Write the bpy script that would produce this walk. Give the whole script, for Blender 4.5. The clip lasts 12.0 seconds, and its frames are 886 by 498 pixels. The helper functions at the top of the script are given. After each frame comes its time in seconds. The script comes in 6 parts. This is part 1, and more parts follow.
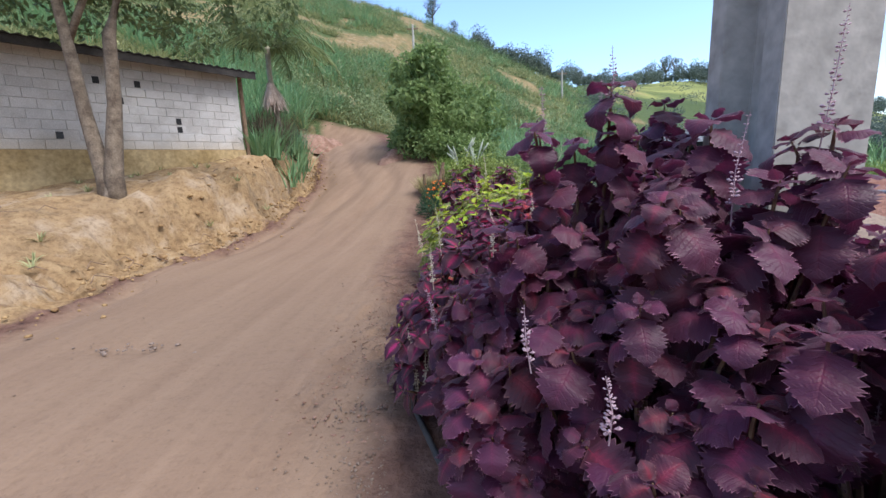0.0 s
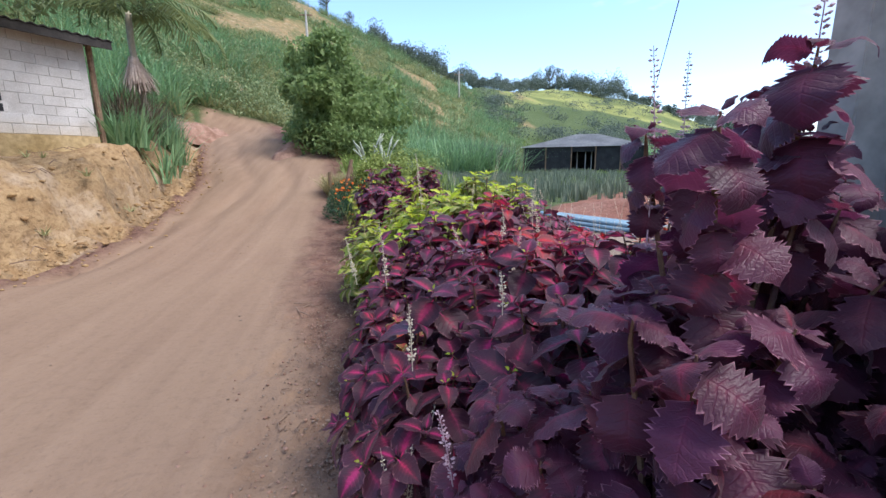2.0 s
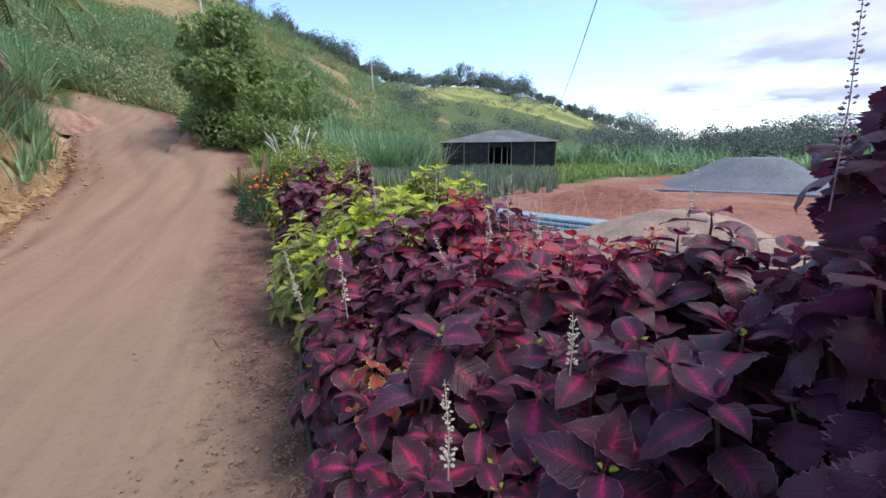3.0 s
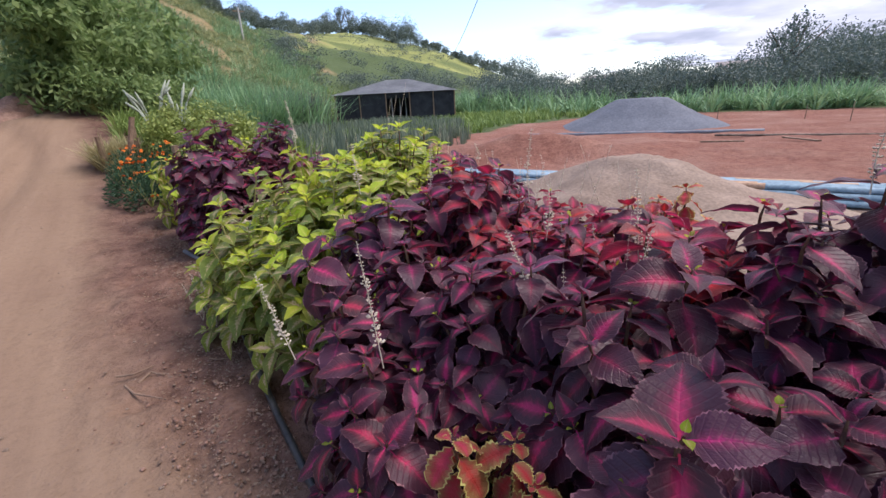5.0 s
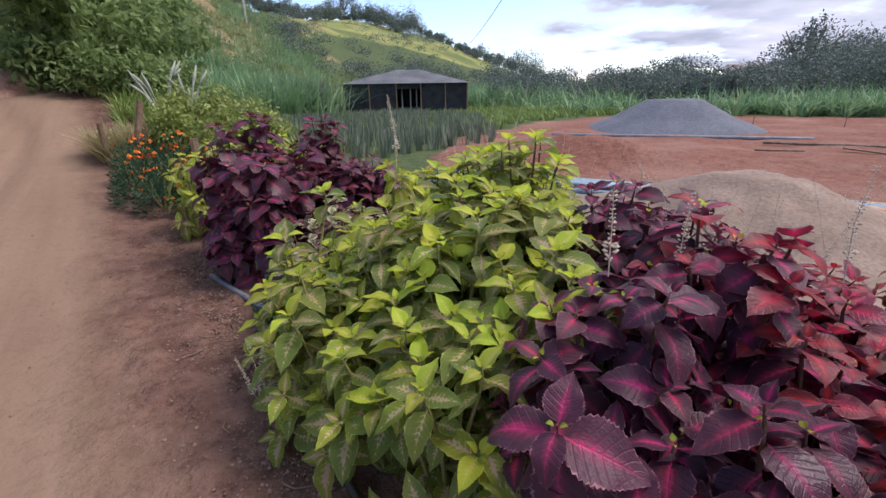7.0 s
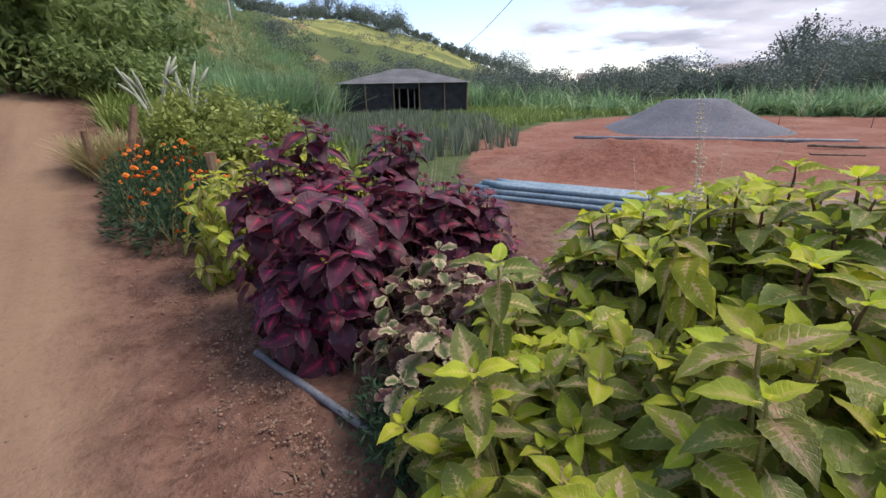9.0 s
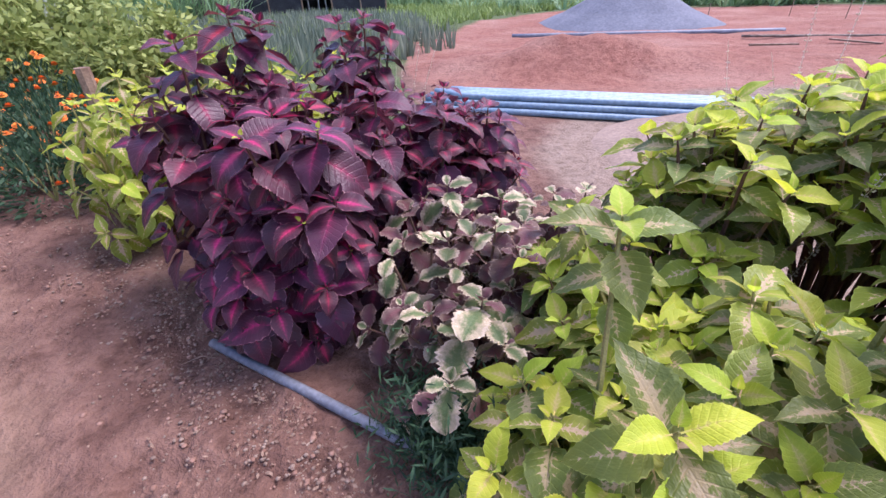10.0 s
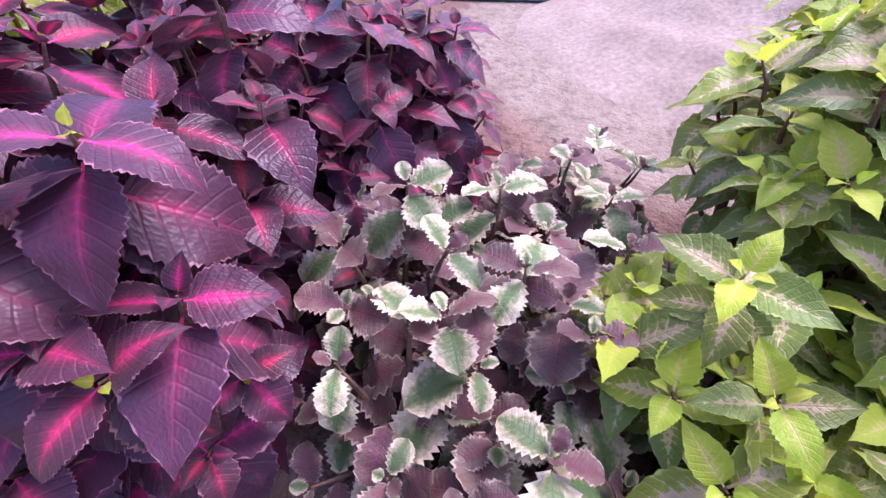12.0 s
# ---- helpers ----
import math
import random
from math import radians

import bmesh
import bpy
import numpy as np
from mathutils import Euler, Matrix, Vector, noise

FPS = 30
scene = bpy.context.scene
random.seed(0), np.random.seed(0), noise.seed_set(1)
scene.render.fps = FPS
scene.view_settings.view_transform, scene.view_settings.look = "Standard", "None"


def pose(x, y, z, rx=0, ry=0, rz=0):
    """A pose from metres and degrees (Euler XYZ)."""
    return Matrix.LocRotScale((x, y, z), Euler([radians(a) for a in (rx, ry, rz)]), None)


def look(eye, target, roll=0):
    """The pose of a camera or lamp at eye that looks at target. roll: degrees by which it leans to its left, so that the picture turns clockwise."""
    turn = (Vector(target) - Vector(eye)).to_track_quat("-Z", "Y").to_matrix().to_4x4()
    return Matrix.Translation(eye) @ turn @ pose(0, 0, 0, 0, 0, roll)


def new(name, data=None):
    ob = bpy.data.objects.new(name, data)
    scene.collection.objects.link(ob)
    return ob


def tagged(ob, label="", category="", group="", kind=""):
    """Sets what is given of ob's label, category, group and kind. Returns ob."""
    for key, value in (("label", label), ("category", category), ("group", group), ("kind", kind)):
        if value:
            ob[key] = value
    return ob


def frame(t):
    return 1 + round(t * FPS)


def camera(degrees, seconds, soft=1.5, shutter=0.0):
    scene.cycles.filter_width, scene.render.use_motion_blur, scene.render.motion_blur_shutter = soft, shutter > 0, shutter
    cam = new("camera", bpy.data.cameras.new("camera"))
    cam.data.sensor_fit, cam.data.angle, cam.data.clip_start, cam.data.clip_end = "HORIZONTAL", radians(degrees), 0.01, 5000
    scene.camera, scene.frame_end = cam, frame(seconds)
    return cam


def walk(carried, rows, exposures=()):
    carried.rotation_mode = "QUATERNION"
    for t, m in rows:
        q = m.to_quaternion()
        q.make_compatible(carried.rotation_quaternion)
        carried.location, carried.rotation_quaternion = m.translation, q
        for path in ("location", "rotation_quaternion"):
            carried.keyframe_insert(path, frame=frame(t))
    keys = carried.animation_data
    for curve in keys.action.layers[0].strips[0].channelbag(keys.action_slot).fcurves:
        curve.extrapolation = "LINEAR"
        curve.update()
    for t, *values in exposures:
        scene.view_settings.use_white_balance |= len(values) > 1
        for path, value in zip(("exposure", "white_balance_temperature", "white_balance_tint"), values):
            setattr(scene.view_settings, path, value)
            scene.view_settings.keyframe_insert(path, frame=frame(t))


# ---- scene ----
# ---------- camera ----------
cam = camera(90.9, 12.0)
PATH = [
    (0, (0.173, 1.751, 1.302), (0.039, 3.709, 0.919), -2.5),
    (0.5, (0.162, 1.874, 1.272), (-0.082, 3.803, 0.805), -2.1),
    (1, (0.077, 2.048, 1.267), (0.163, 3.99, 0.798), -0.6),
    (1.5, (-0.071, 2.266, 1.306), (0.25, 4.193, 0.881), -0.5),
    (2, (-0.149, 2.604, 1.347), (0.175, 4.535, 0.938), -0.8),
    (2.5, (-0.241, 2.92, 1.336), (0.221, 4.829, 0.959), -0.5),
    (3, (-0.314, 3.201, 1.326), (0.371, 5.03, 0.892), -0.5),
    (3.2, (-0.335, 3.319, 1.31), (0.434, 5.106, 0.844), -1.1),
    (4.8, (-0.517, 3.911, 1.356), (0.525, 5.494, 0.717), -3.1),
    (5, (-0.525, 4.041, 1.345), (0.522, 5.619, 0.7), -3.0),
    (5.5, (-0.54, 4.363, 1.356), (0.506, 5.938, 0.703), -2.4),
    (6, (-0.582, 4.651, 1.351), (0.483, 6.207, 0.682), -2.1),
    (6.5, (-0.633, 4.918, 1.371), (0.453, 6.453, 0.69), -1.5),
    (7, (-0.651, 5.24, 1.402), (0.406, 6.798, 0.726), -0.9),
    (7.5, (-0.717, 5.541, 1.418), (0.337, 7.123, 0.797), 0.7),
    (7.7, (-0.763, 5.704, 1.443), (0.288, 7.29, 0.829), -0.0),
    (9.3, (-0.767, 6.851, 1.41), (0.37, 8.325, 0.678), -1.9),
    (9.5, (-0.751, 7.001, 1.401), (0.408, 8.408, 0.578), -3.1),
    (10, (-0.677, 7.306, 1.315), (0.542, 8.51, 0.284), -2.2),
    (10.5, (-0.484, 7.601, 1.28), (0.76, 8.614, 0.086), -1.2),
    (11, (-0.391, 7.822, 1.272), (0.937, 8.622, 0.008), -0.0),
    (11.5, (-0.285, 7.94, 1.24), (1.082, 8.587, -0.069), 1.3),
    (12, (-0.123, 8.037, 1.179), (1.138, 8.674, -0.236), 0.5),
]
EXPOSURES = [(0.0, 1.19, 5630, 14), (1.0, 1.34, 5580, 15), (1.5, 1.19, 5580, 15), (2.0, 1.31, 5630, 15), (3.2, 1.11, 5730, 17), (4.8, 1.1, 5940, 22), (6.0, 1.05, 5990, 23), (6.5, 1.1, 5990, 23), (7.0, 0.89, 5990, 23), (7.7, 0.85, 6090, 22), (9.3, 0.93, 6350, 21), (10.0, 1.71, 5550, 36), (10.5, 2.01, 5400, 39), (11.0, 2.31, 5400, 43), (12.0, 2.11, 5250, 43)]
walk(cam, [(t, look(eye, target, roll)) for t, eye, target, roll in PATH], EXPOSURES)

# ---------- world, sun ----------
SUN_AZ, SUN_EL = 118.0, 58.0
world = bpy.data.worlds.new("sky")
scene.world = world
world.use_nodes = True
wt = world.node_tree
wt.nodes.clear()


sky = wt.nodes.new("ShaderNodeTexSky")
sky.sky_type = "NISHITA"
sky.sun_disc = False
sky.sun_elevation, sky.sun_rotation = radians(SUN_EL), radians(SUN_AZ)
sky.air_density, sky.dust_density, sky.ozone_density = 1.0, 0.6, 1.5
tc = wt.nodes.new("ShaderNodeTexCoord")
sep = wt.nodes.new("ShaderNodeSeparateXYZ")
wt.links.new(tc.outputs["Generated"], sep.inputs[0])
zadd = wt.nodes.new("ShaderNodeMath")
zadd.operation = "ADD"
zadd.inputs[1].default_value = 0.12
wt.links.new(sep.outputs["Z"], zadd.inputs[0])
comb = wt.nodes.new("ShaderNodeCombineXYZ")
for ax in ("X", "Y"):
    dv = wt.nodes.new("ShaderNodeMath")
    dv.operation = "DIVIDE"
    wt.links.new(sep.outputs[ax], dv.inputs[0])
    wt.links.new(zadd.outputs[0], dv.inputs[1])
    wt.links.new(dv.outputs[0], comb.inputs[ax])
cn = wt.nodes.new("ShaderNodeTexNoise")
cn.inputs["Scale"].default_value = 1.15
cn.inputs["Detail"].default_value = 7.0
cn.inputs["Roughness"].default_value = 0.58
wt.links.new(comb.outputs[0], cn.inputs["Vector"])
# cloud from the east over to the south, blue sky low in the north
dotn = wt.nodes.new("ShaderNodeVectorMath")
dotn.operation = "DOT_PRODUCT"
dotn.inputs[1].default_value = (0.6, -0.35, 0.72)
wt.links.new(tc.outputs["Generated"], dotn.inputs[0])
mr = wt.nodes.new("ShaderNodeMapRange")
mr.inputs["From Min"].default_value, mr.inputs["From Max"].default_value = 0.1, 0.55
mr.inputs["To Min"].default_value, mr.inputs["To Max"].default_value = -0.22, 0.2
wt.links.new(dotn.outputs["Value"], mr.inputs["Value"])
ca = wt.nodes.new("ShaderNodeMath")
ca.operation = "ADD"
wt.links.new(cn.outputs["Fac"], ca.inputs[0])
wt.links.new(mr.outputs[0], ca.inputs[1])
cr = wt.nodes.new("ShaderNodeValToRGB")
cr.color_ramp.elements[0].position, cr.color_ramp.elements[0].color = 0.46, (0, 0, 0, 1)
cr.color_ramp.elements[1].position, cr.color_ramp.elements[1].color = 0.6, (1, 1, 1, 1)
wt.links.new(ca.outputs[0], cr.inputs[0])
cn2 = wt.nodes.new("ShaderNodeTexNoise")
cn2.inputs["Scale"].default_value = 1.3
cn2.inputs["Detail"].default_value = 5.0
wt.links.new(comb.outputs[0], cn2.inputs["Vector"])
cc = wt.nodes.new("ShaderNodeValToRGB")
cc.color_ramp.elements[0].position, cc.color_ramp.elements[0].color = 0.36, (2.1, 2.28, 2.6, 1)
cc.color_ramp.elements[1].position, cc.color_ramp.elements[1].color = 0.66, (3.75, 3.85, 4.05, 1)
wt.links.new(cn2.outputs["Fac"], cc.inputs[0])
mixc = wt.nodes.new("ShaderNodeMix")
mixc.data_type = "RGBA"
wt.links.new(cr.outputs[0], mixc.inputs[0])
wt.links.new(sky.outputs[0], mixc.inputs[6])
wt.links.new(cc.outputs[0], mixc.inputs[7])
bg = wt.nodes.new("ShaderNodeBackground")
bg.inputs["Strength"].default_value = 0.136
wt.links.new(mixc.outputs[2], bg.inputs["Color"])
wo = wt.nodes.new("ShaderNodeOutputWorld")
wt.links.new(bg.outputs[0], wo.inputs[0])

sun = new("sun", bpy.data.lights.new("sun", "SUN"))
sun.data.energy, sun.data.angle, sun.data.color = 1.95, radians(28), (1.0, 0.9, 0.76)
_sd = Vector((math.sin(radians(SUN_AZ)) * math.cos(radians(SUN_EL)), math.cos(radians(SUN_AZ)) * math.cos(radians(SUN_EL)), math.sin(radians(SUN_EL))))
sun.matrix_world = look(_sd * 50, (0, 0, 0))


# ---------- material helpers ----------
class Nodes:
    """A short way to write node trees."""

    def __init__(self, name):
        self.mat = bpy.data.materials.new(name)
        self.mat.use_nodes = True
        self.t = self.mat.node_tree
        self.t.nodes.clear()
        self.out = self.t.nodes.new("ShaderNodeOutputMaterial")

    def put(self, sock, v):
        if isinstance(v, bpy.types.NodeSocket):
            self.t.links.new(v, sock)
        elif isinstance(v, (tuple, list)) and len(v) == 3 and sock.type == "RGBA":
            sock.default_value = (*v, 1)
        else:
            sock.default_value = v

    def n(self, kind, out=0, **kw):
        node = self.t.nodes.new(kind)
        for k, v in kw.items():
            self.put(node.inputs[k.replace("_", " ")], v)
        return node.outputs[out]

    def math(self, op, a, b=0.0, clamp=False):
        node = self.t.nodes.new("ShaderNodeMath")
        node.operation, node.use_clamp = op, clamp
        self.put(node.inputs[0], a)
        self.put(node.inputs[1], b)
        return node.outputs[0]

    def coords(self, kind="Object"):
        return self.t.nodes.new("ShaderNodeTexCoord").outputs[kind]

    def noise(self, vec, scale, detail=4.0, rough=0.55):
        return self.n("ShaderNodeTexNoise", 0, Vector=vec, Scale=scale, Detail=detail, Roughness=rough)

    def ramp(self, fac, *stops):
        node = self.t.nodes.new("ShaderNodeValToRGB")
        els = node.color_ramp.elements
        while len(els) < len(stops):
            els.new(0.5)
        for e, (p, c) in zip(els, stops):
            e.position = p
            e.color = (*c, 1) if isinstance(c, tuple) else (c, c, c, 1)
        self.put(node.inputs[0], fac)
        return node.outputs[0]

    def mix(self, fac, a, b, blend="MIX"):
        node = self.t.nodes.new("ShaderNodeMix")
        node.data_type, node.blend_type = "RGBA", blend
        self.put(node.inputs[0], fac)
        self.put(node.inputs[6], a)
        self.put(node.inputs[7], b)
        return node.outputs[2]

    def attr(self, name):
        node = self.t.nodes.new("ShaderNodeAttribute")
        node.attribute_name = name
        return node.outputs["Fac"]

    def uv(self):
        s = self.t.nodes.new("ShaderNodeSeparateXYZ")
        self.t.links.new(self.coords("UV"), s.inputs[0])
        return s.outputs[0], s.outputs[1]

    def random(self):
        """A value of its own for each piece: by object, and by island within a joined mesh."""
        a = self.t.nodes.new("ShaderNodeObjectInfo").outputs["Random"]
        b = self.t.nodes.new("ShaderNodeNewGeometry").outputs["Random Per Island"]
        return self.math("FRACT", self.math("ADD", a, b))

    def bump(self, height, strength=0.4, distance=0.02):
        return self.n("ShaderNodeBump", 0, Height=height, Strength=strength, Distance=distance)

    def surface(self, color, rough=0.8, normal=None, metallic=0.0, specular=0.5, translucent=0.0, trans_color=None, sheen=0.0):
        p = self.t.nodes.new("ShaderNodeBsdfPrincipled")
        self.put(p.inputs["Base Color"], color)
        self.put(p.inputs["Roughness"], rough)
        self.put(p.inputs["Metallic"], metallic)
        self.put(p.inputs["Specular IOR Level"], specular)
        if normal is not None:
            self.put(p.inputs["Normal"], normal)
        if sheen:
            self.put(p.inputs["Sheen Weight"], sheen)
            self.put(p.inputs["Sheen Roughness"], 0.45)
        sh = p.outputs[0]
        if translucent:
            tr = self.t.nodes.new("ShaderNodeBsdfTranslucent")
            self.put(tr.inputs["Color"], trans_color if trans_color is not None else color)
            mx = self.t.nodes.new("ShaderNodeMixShader")
            mx.inputs[0].default_value = translucent
            self.t.links.new(sh, mx.inputs[1])
            self.t.links.new(tr.outputs[0], mx.inputs[2])
            sh = mx.outputs[0]
        self.t.links.new(sh, self.out.inputs[0])
        return self.mat


def plain(name, c1, c2, scale, rough=0.8, bump=0.3, detail=5.0, fine=8.0, spec=0.4, metallic=0.0):
    """Two-scale mottled surface."""
    m = Nodes(name)
    co = m.coords()
    a = m.noise(co, scale, detail)
    b = m.noise(co, scale * fine, 3.0)
    col = m.mix(m.ramp(a, (0.35, 0.0), (0.65, 1.0)), c1, c2)
    col = m.mix(0.35, col, m.ramp(b, (0.3, 0.25), (0.7, 0.85)), "OVERLAY")
    return m.surface(col, rough, m.bump(b, bump, 0.01), metallic, spec)


def leaf_material(name, centre, mid, margin, edge, streak=0.45, feather=0.25, edge_at=0.93, trans=0.25, rough=0.55, trans_gain=1.6, soft=0.28, ribs=0.3, sheen=0.12):
    """A coleus leaf: a coloured streak along the midrib, a body, a thin border; veins stand out in relief."""
    m = Nodes(name)
    u, v = m.uv()
    a = m.math("ABSOLUTE", m.math("SUBTRACT", m.math("MULTIPLY", u, 2.0), 1.0))
    co = m.coords("UV")
    rnd = m.random()
    jig = m.n("ShaderNodeTexNoise", 0, Vector=co, Scale=9.0, Detail=4.0, Roughness=0.6)
    # side veins run forward from the midrib
    phase = m.math("MULTIPLY", m.math("SUBTRACT", v, m.math("MULTIPLY", a, 0.2)), 8.5)
    vein = m.math("MULTIPLY", m.math("ABSOLUTE", m.math("SUBTRACT", m.math("FRACT", m.math("ADD", phase, 2.0)), 0.5)), 2.0)
    groove = m.ramp(vein, (0.72, 0.0), (1.0, 1.0))
    f = m.math("ADD", a, m.math("MULTIPLY", m.math("POWER", v, 2.0), 0.42))
    f = m.math("ADD", f, m.math("MULTIPLY", m.math("SUBTRACT", jig, 0.5), feather * 3))
    f = m.math("SUBTRACT", f, m.math("MULTIPLY", groove, feather * ribs))
    f = m.math("ADD", f, m.math("MULTIPLY", m.math("SUBTRACT", rnd, 0.5), 0.25))
    col = m.ramp(f, (max(0.0, streak - soft), centre), (streak, mid), (min(1.0, streak + 0.3), margin))
    border = m.ramp(m.math("ADD", a, m.math("MULTIPLY", m.math("SUBTRACT", jig, 0.5), 9.0 * (1.02 - edge_at))), (edge_at - 0.3 * (1 - edge_at), 0.0), (min(1.0, edge_at + 0.05), 1.0))
    col = m.mix(border, col, edge)
    hsv = m.t.nodes.new("ShaderNodeHueSaturation")
    m.put(hsv.inputs["Color"], col)
    m.put(hsv.inputs["Value"], m.math("ADD", 0.72, m.math("MULTIPLY", rnd, 0.6)))
    m.put(hsv.inputs["Hue"], m.math("ADD", 0.485, m.math("MULTIPLY", m.math("FRACT", m.math("MULTIPLY", rnd, 7.3)), 0.03)))
    col = m.mix(m.math("MULTIPLY", groove, 0.13), hsv.outputs[0], m.mix(1.0, hsv.outputs[0], (1.9, 1.7, 1.8), "MULTIPLY"))
    midrib = m.ramp(a, (0.0, 0.0), (0.06, 1.0))
    height = m.math("ADD", m.math("MULTIPLY", groove, -0.55), m.math("MULTIPLY", m.n("ShaderNodeTexVoronoi", 0, Vector=co, Scale=22.0), 0.5))
    height = m.math("ADD", height, m.math("MULTIPLY", midrib, 0.5))
    tcol = m.mix(1.0, col, (trans_gain, trans_gain, trans_gain), "MULTIPLY")
    # patches of dust and scars on the blade
    dust = m.ramp(m.n("ShaderNodeTexNoise", 0, Vector=m.coords(), Scale=3.5, Detail=6.0, Roughness=0.7), (0.5, 0.0), (0.75, 0.15))
    col = m.mix(dust, col, m.mix(1.0, col, (1.5, 1.55, 1.5), "MULTIPLY"))
    return m.surface(col, m.math("ADD", rough, m.math("MULTIPLY", dust, 0.5)), m.bump(height, 0.36, 0.005), 0.0, 0.4, trans, tcol, sheen)


def foliage_material(name, dark, light, trans=0.25, rough=0.6):
    m = Nodes(name)
    rnd = m.random()
    co = m.coords()
    big = m.noise(co, 0.35, 3.0)
    f = m.math("ADD", m.math("MULTIPLY", rnd, 0.6), m.math("MULTIPLY", big, 0.5))
    col = m.ramp(f, (0.2, dark), (0.85, light))
    return m.surface(col, rough, None, 0.0, 0.3, trans, col)


# ---------- materials ----------
MAT = {}
# deep purple giant coleus with a pale toothed border
MAT["purple"] = leaf_material("purple_leaf", (0.122, 0.018, 0.049), (0.086, 0.017, 0.044), (0.076, 0.017, 0.043), (0.28, 0.12, 0.17), 0.28, 0.12, 0.965, 0.24, 0.5, 2.4, sheen=0.1)
MAT["purple_red"] = leaf_material("purple_red_leaf", (0.21, 0.025, 0.058), (0.12, 0.024, 0.048), (0.085, 0.023, 0.045), (0.26, 0.11, 0.13), 0.36, 0.15, 0.965, 0.28, 0.5, 2.2, sheen=0.09)
MAT["magenta"] = leaf_material("magenta_leaf", (0.5, 0.024, 0.12), (0.155, 0.02, 0.05), (0.066, 0.017, 0.033), (0.27, 0.11, 0.13), 0.27, 0.16, 0.965, 0.2, 0.5, 1.8, 0.24, sheen=0.08)
MAT["magenta_old"] = leaf_material("dark_magenta_leaf", (0.3, 0.024, 0.08), (0.1, 0.019, 0.042), (0.06, 0.017, 0.032), (0.22, 0.1, 0.12), 0.24, 0.14, 0.965, 0.18, 0.42, sheen=0.08)
MAT["maroon"] = leaf_material("maroon_leaf", (0.42, 0.028, 0.08), (0.15, 0.022, 0.045), (0.08, 0.02, 0.034), (0.26, 0.1, 0.1), 0.27, 0.15, 0.965, 0.22, 0.42, sheen=0.08)
# redder and brighter than magenta: the sunlit look is put into its colour
MAT["red"] = leaf_material("red_leaf", (0.52, 0.022, 0.065), (0.3, 0.02, 0.04), (0.17, 0.019, 0.034), (0.34, 0.13, 0.12), 0.32, 0.15, 0.965, 0.3, 0.42, sheen=0.07)
MAT["lime"] = leaf_material("lime_leaf", (0.58, 0.45, 0.28), (0.31, 0.345, 0.045), (0.235, 0.285, 0.03), (0.4, 0.45, 0.1), 0.24, 0.46, 0.95, 0.42, 0.45, 1.7, 0.07, ribs=0.55)
MAT["lime_old"] = leaf_material("old_lime_leaf", (0.46, 0.36, 0.2), (0.2, 0.235, 0.045), (0.14, 0.18, 0.03), (0.28, 0.33, 0.08), 0.24, 0.46, 0.95, 0.35, 0.45, 1.6, 0.07, ribs=0.55)
MAT["lime_top"] = leaf_material("lime_tip_leaf", (0.55, 0.5, 0.14), (0.42, 0.48, 0.04), (0.36, 0.44, 0.025), (0.44, 0.49, 0.08), 0.26, 0.3, 0.97, 0.4)
MAT["variegated"] = leaf_material("variegated_leaf", (0.09, 0.14, 0.045), (0.17, 0.19, 0.08), (0.4, 0.34, 0.21), (0.54, 0.45, 0.32), 0.5, 0.4, 0.84, 0.25, 0.5, 1.5, 0.2, ribs=0.12)
MAT["burgundy"] = leaf_material("burgundy_leaf", (0.11, 0.035, 0.04), (0.1, 0.04, 0.038), (0.12, 0.07, 0.055), (0.32, 0.22, 0.17), 0.45, 0.25, 0.9, 0.2, ribs=0.12)
MAT["orange"] = leaf_material("rust_leaf", (0.42, 0.025, 0.04), (0.33, 0.05, 0.035), (0.28, 0.11, 0.04), (0.5, 0.44, 0.13), 0.5, 0.25, 0.88, 0.2, ribs=0.15)
MAT["stem"] = plain("coleus_stem", (0.1, 0.045, 0.04), (0.16, 0.1, 0.05), 25)
MAT["stem_green"] = plain("green_stem", (0.2, 0.2, 0.06), (0.3, 0.28, 0.1), 25)
MAT["spike"] = plain("flower_spike", (0.33, 0.21, 0.26), (0.54, 0.4, 0.44), 60)
MAT["spike_cream"] = plain("pale_flower_spike", (0.55, 0.47, 0.33), (0.7, 0.62, 0.48), 60)
MAT["marigold_leaf"] = foliage_material("marigold_leaf", (0.025, 0.06, 0.03), (0.05, 0.11, 0.05))
MAT["bush_leaf"] = foliage_material("bush_leaf", (0.19, 0.25, 0.06), (0.36, 0.42, 0.12), 0.35)
MAT["marigold"] = plain("marigold_petals", (0.75, 0.16, 0.02), (0.85, 0.3, 0.03), 40)
MAT["tree_leaf"] = foliage_material("tree_leaf", (0.14, 0.22, 0.08), (0.32, 0.42, 0.16), 0.5)
MAT["airy_leaf"] = foliage_material("airy_leaf", (0.08, 0.12, 0.05), (0.2, 0.25, 0.1), 0.4)
MAT["palm"] = foliage_material("palm_leaf", (0.1, 0.15, 0.06), (0.25, 0.29, 0.12), 0.4)
MAT["dry_frond"] = plain("dry_frond", (0.42, 0.32, 0.26), (0.56, 0.45, 0.37), 10)
MAT["cane"] = foliage_material("cane_grass", (0.13, 0.25, 0.13), (0.31, 0.47, 0.23))
MAT["hill_grass"] = foliage_material("hill_grass", (0.25, 0.28, 0.13), (0.5, 0.5, 0.26))
MAT["shrub"] = foliage_material("shrub_leaf", (0.15, 0.2, 0.085), (0.26, 0.32, 0.15))
MAT["meadow"] = foliage_material("meadow_grass", (0.12, 0.2, 0.05), (0.28, 0.37, 0.1))
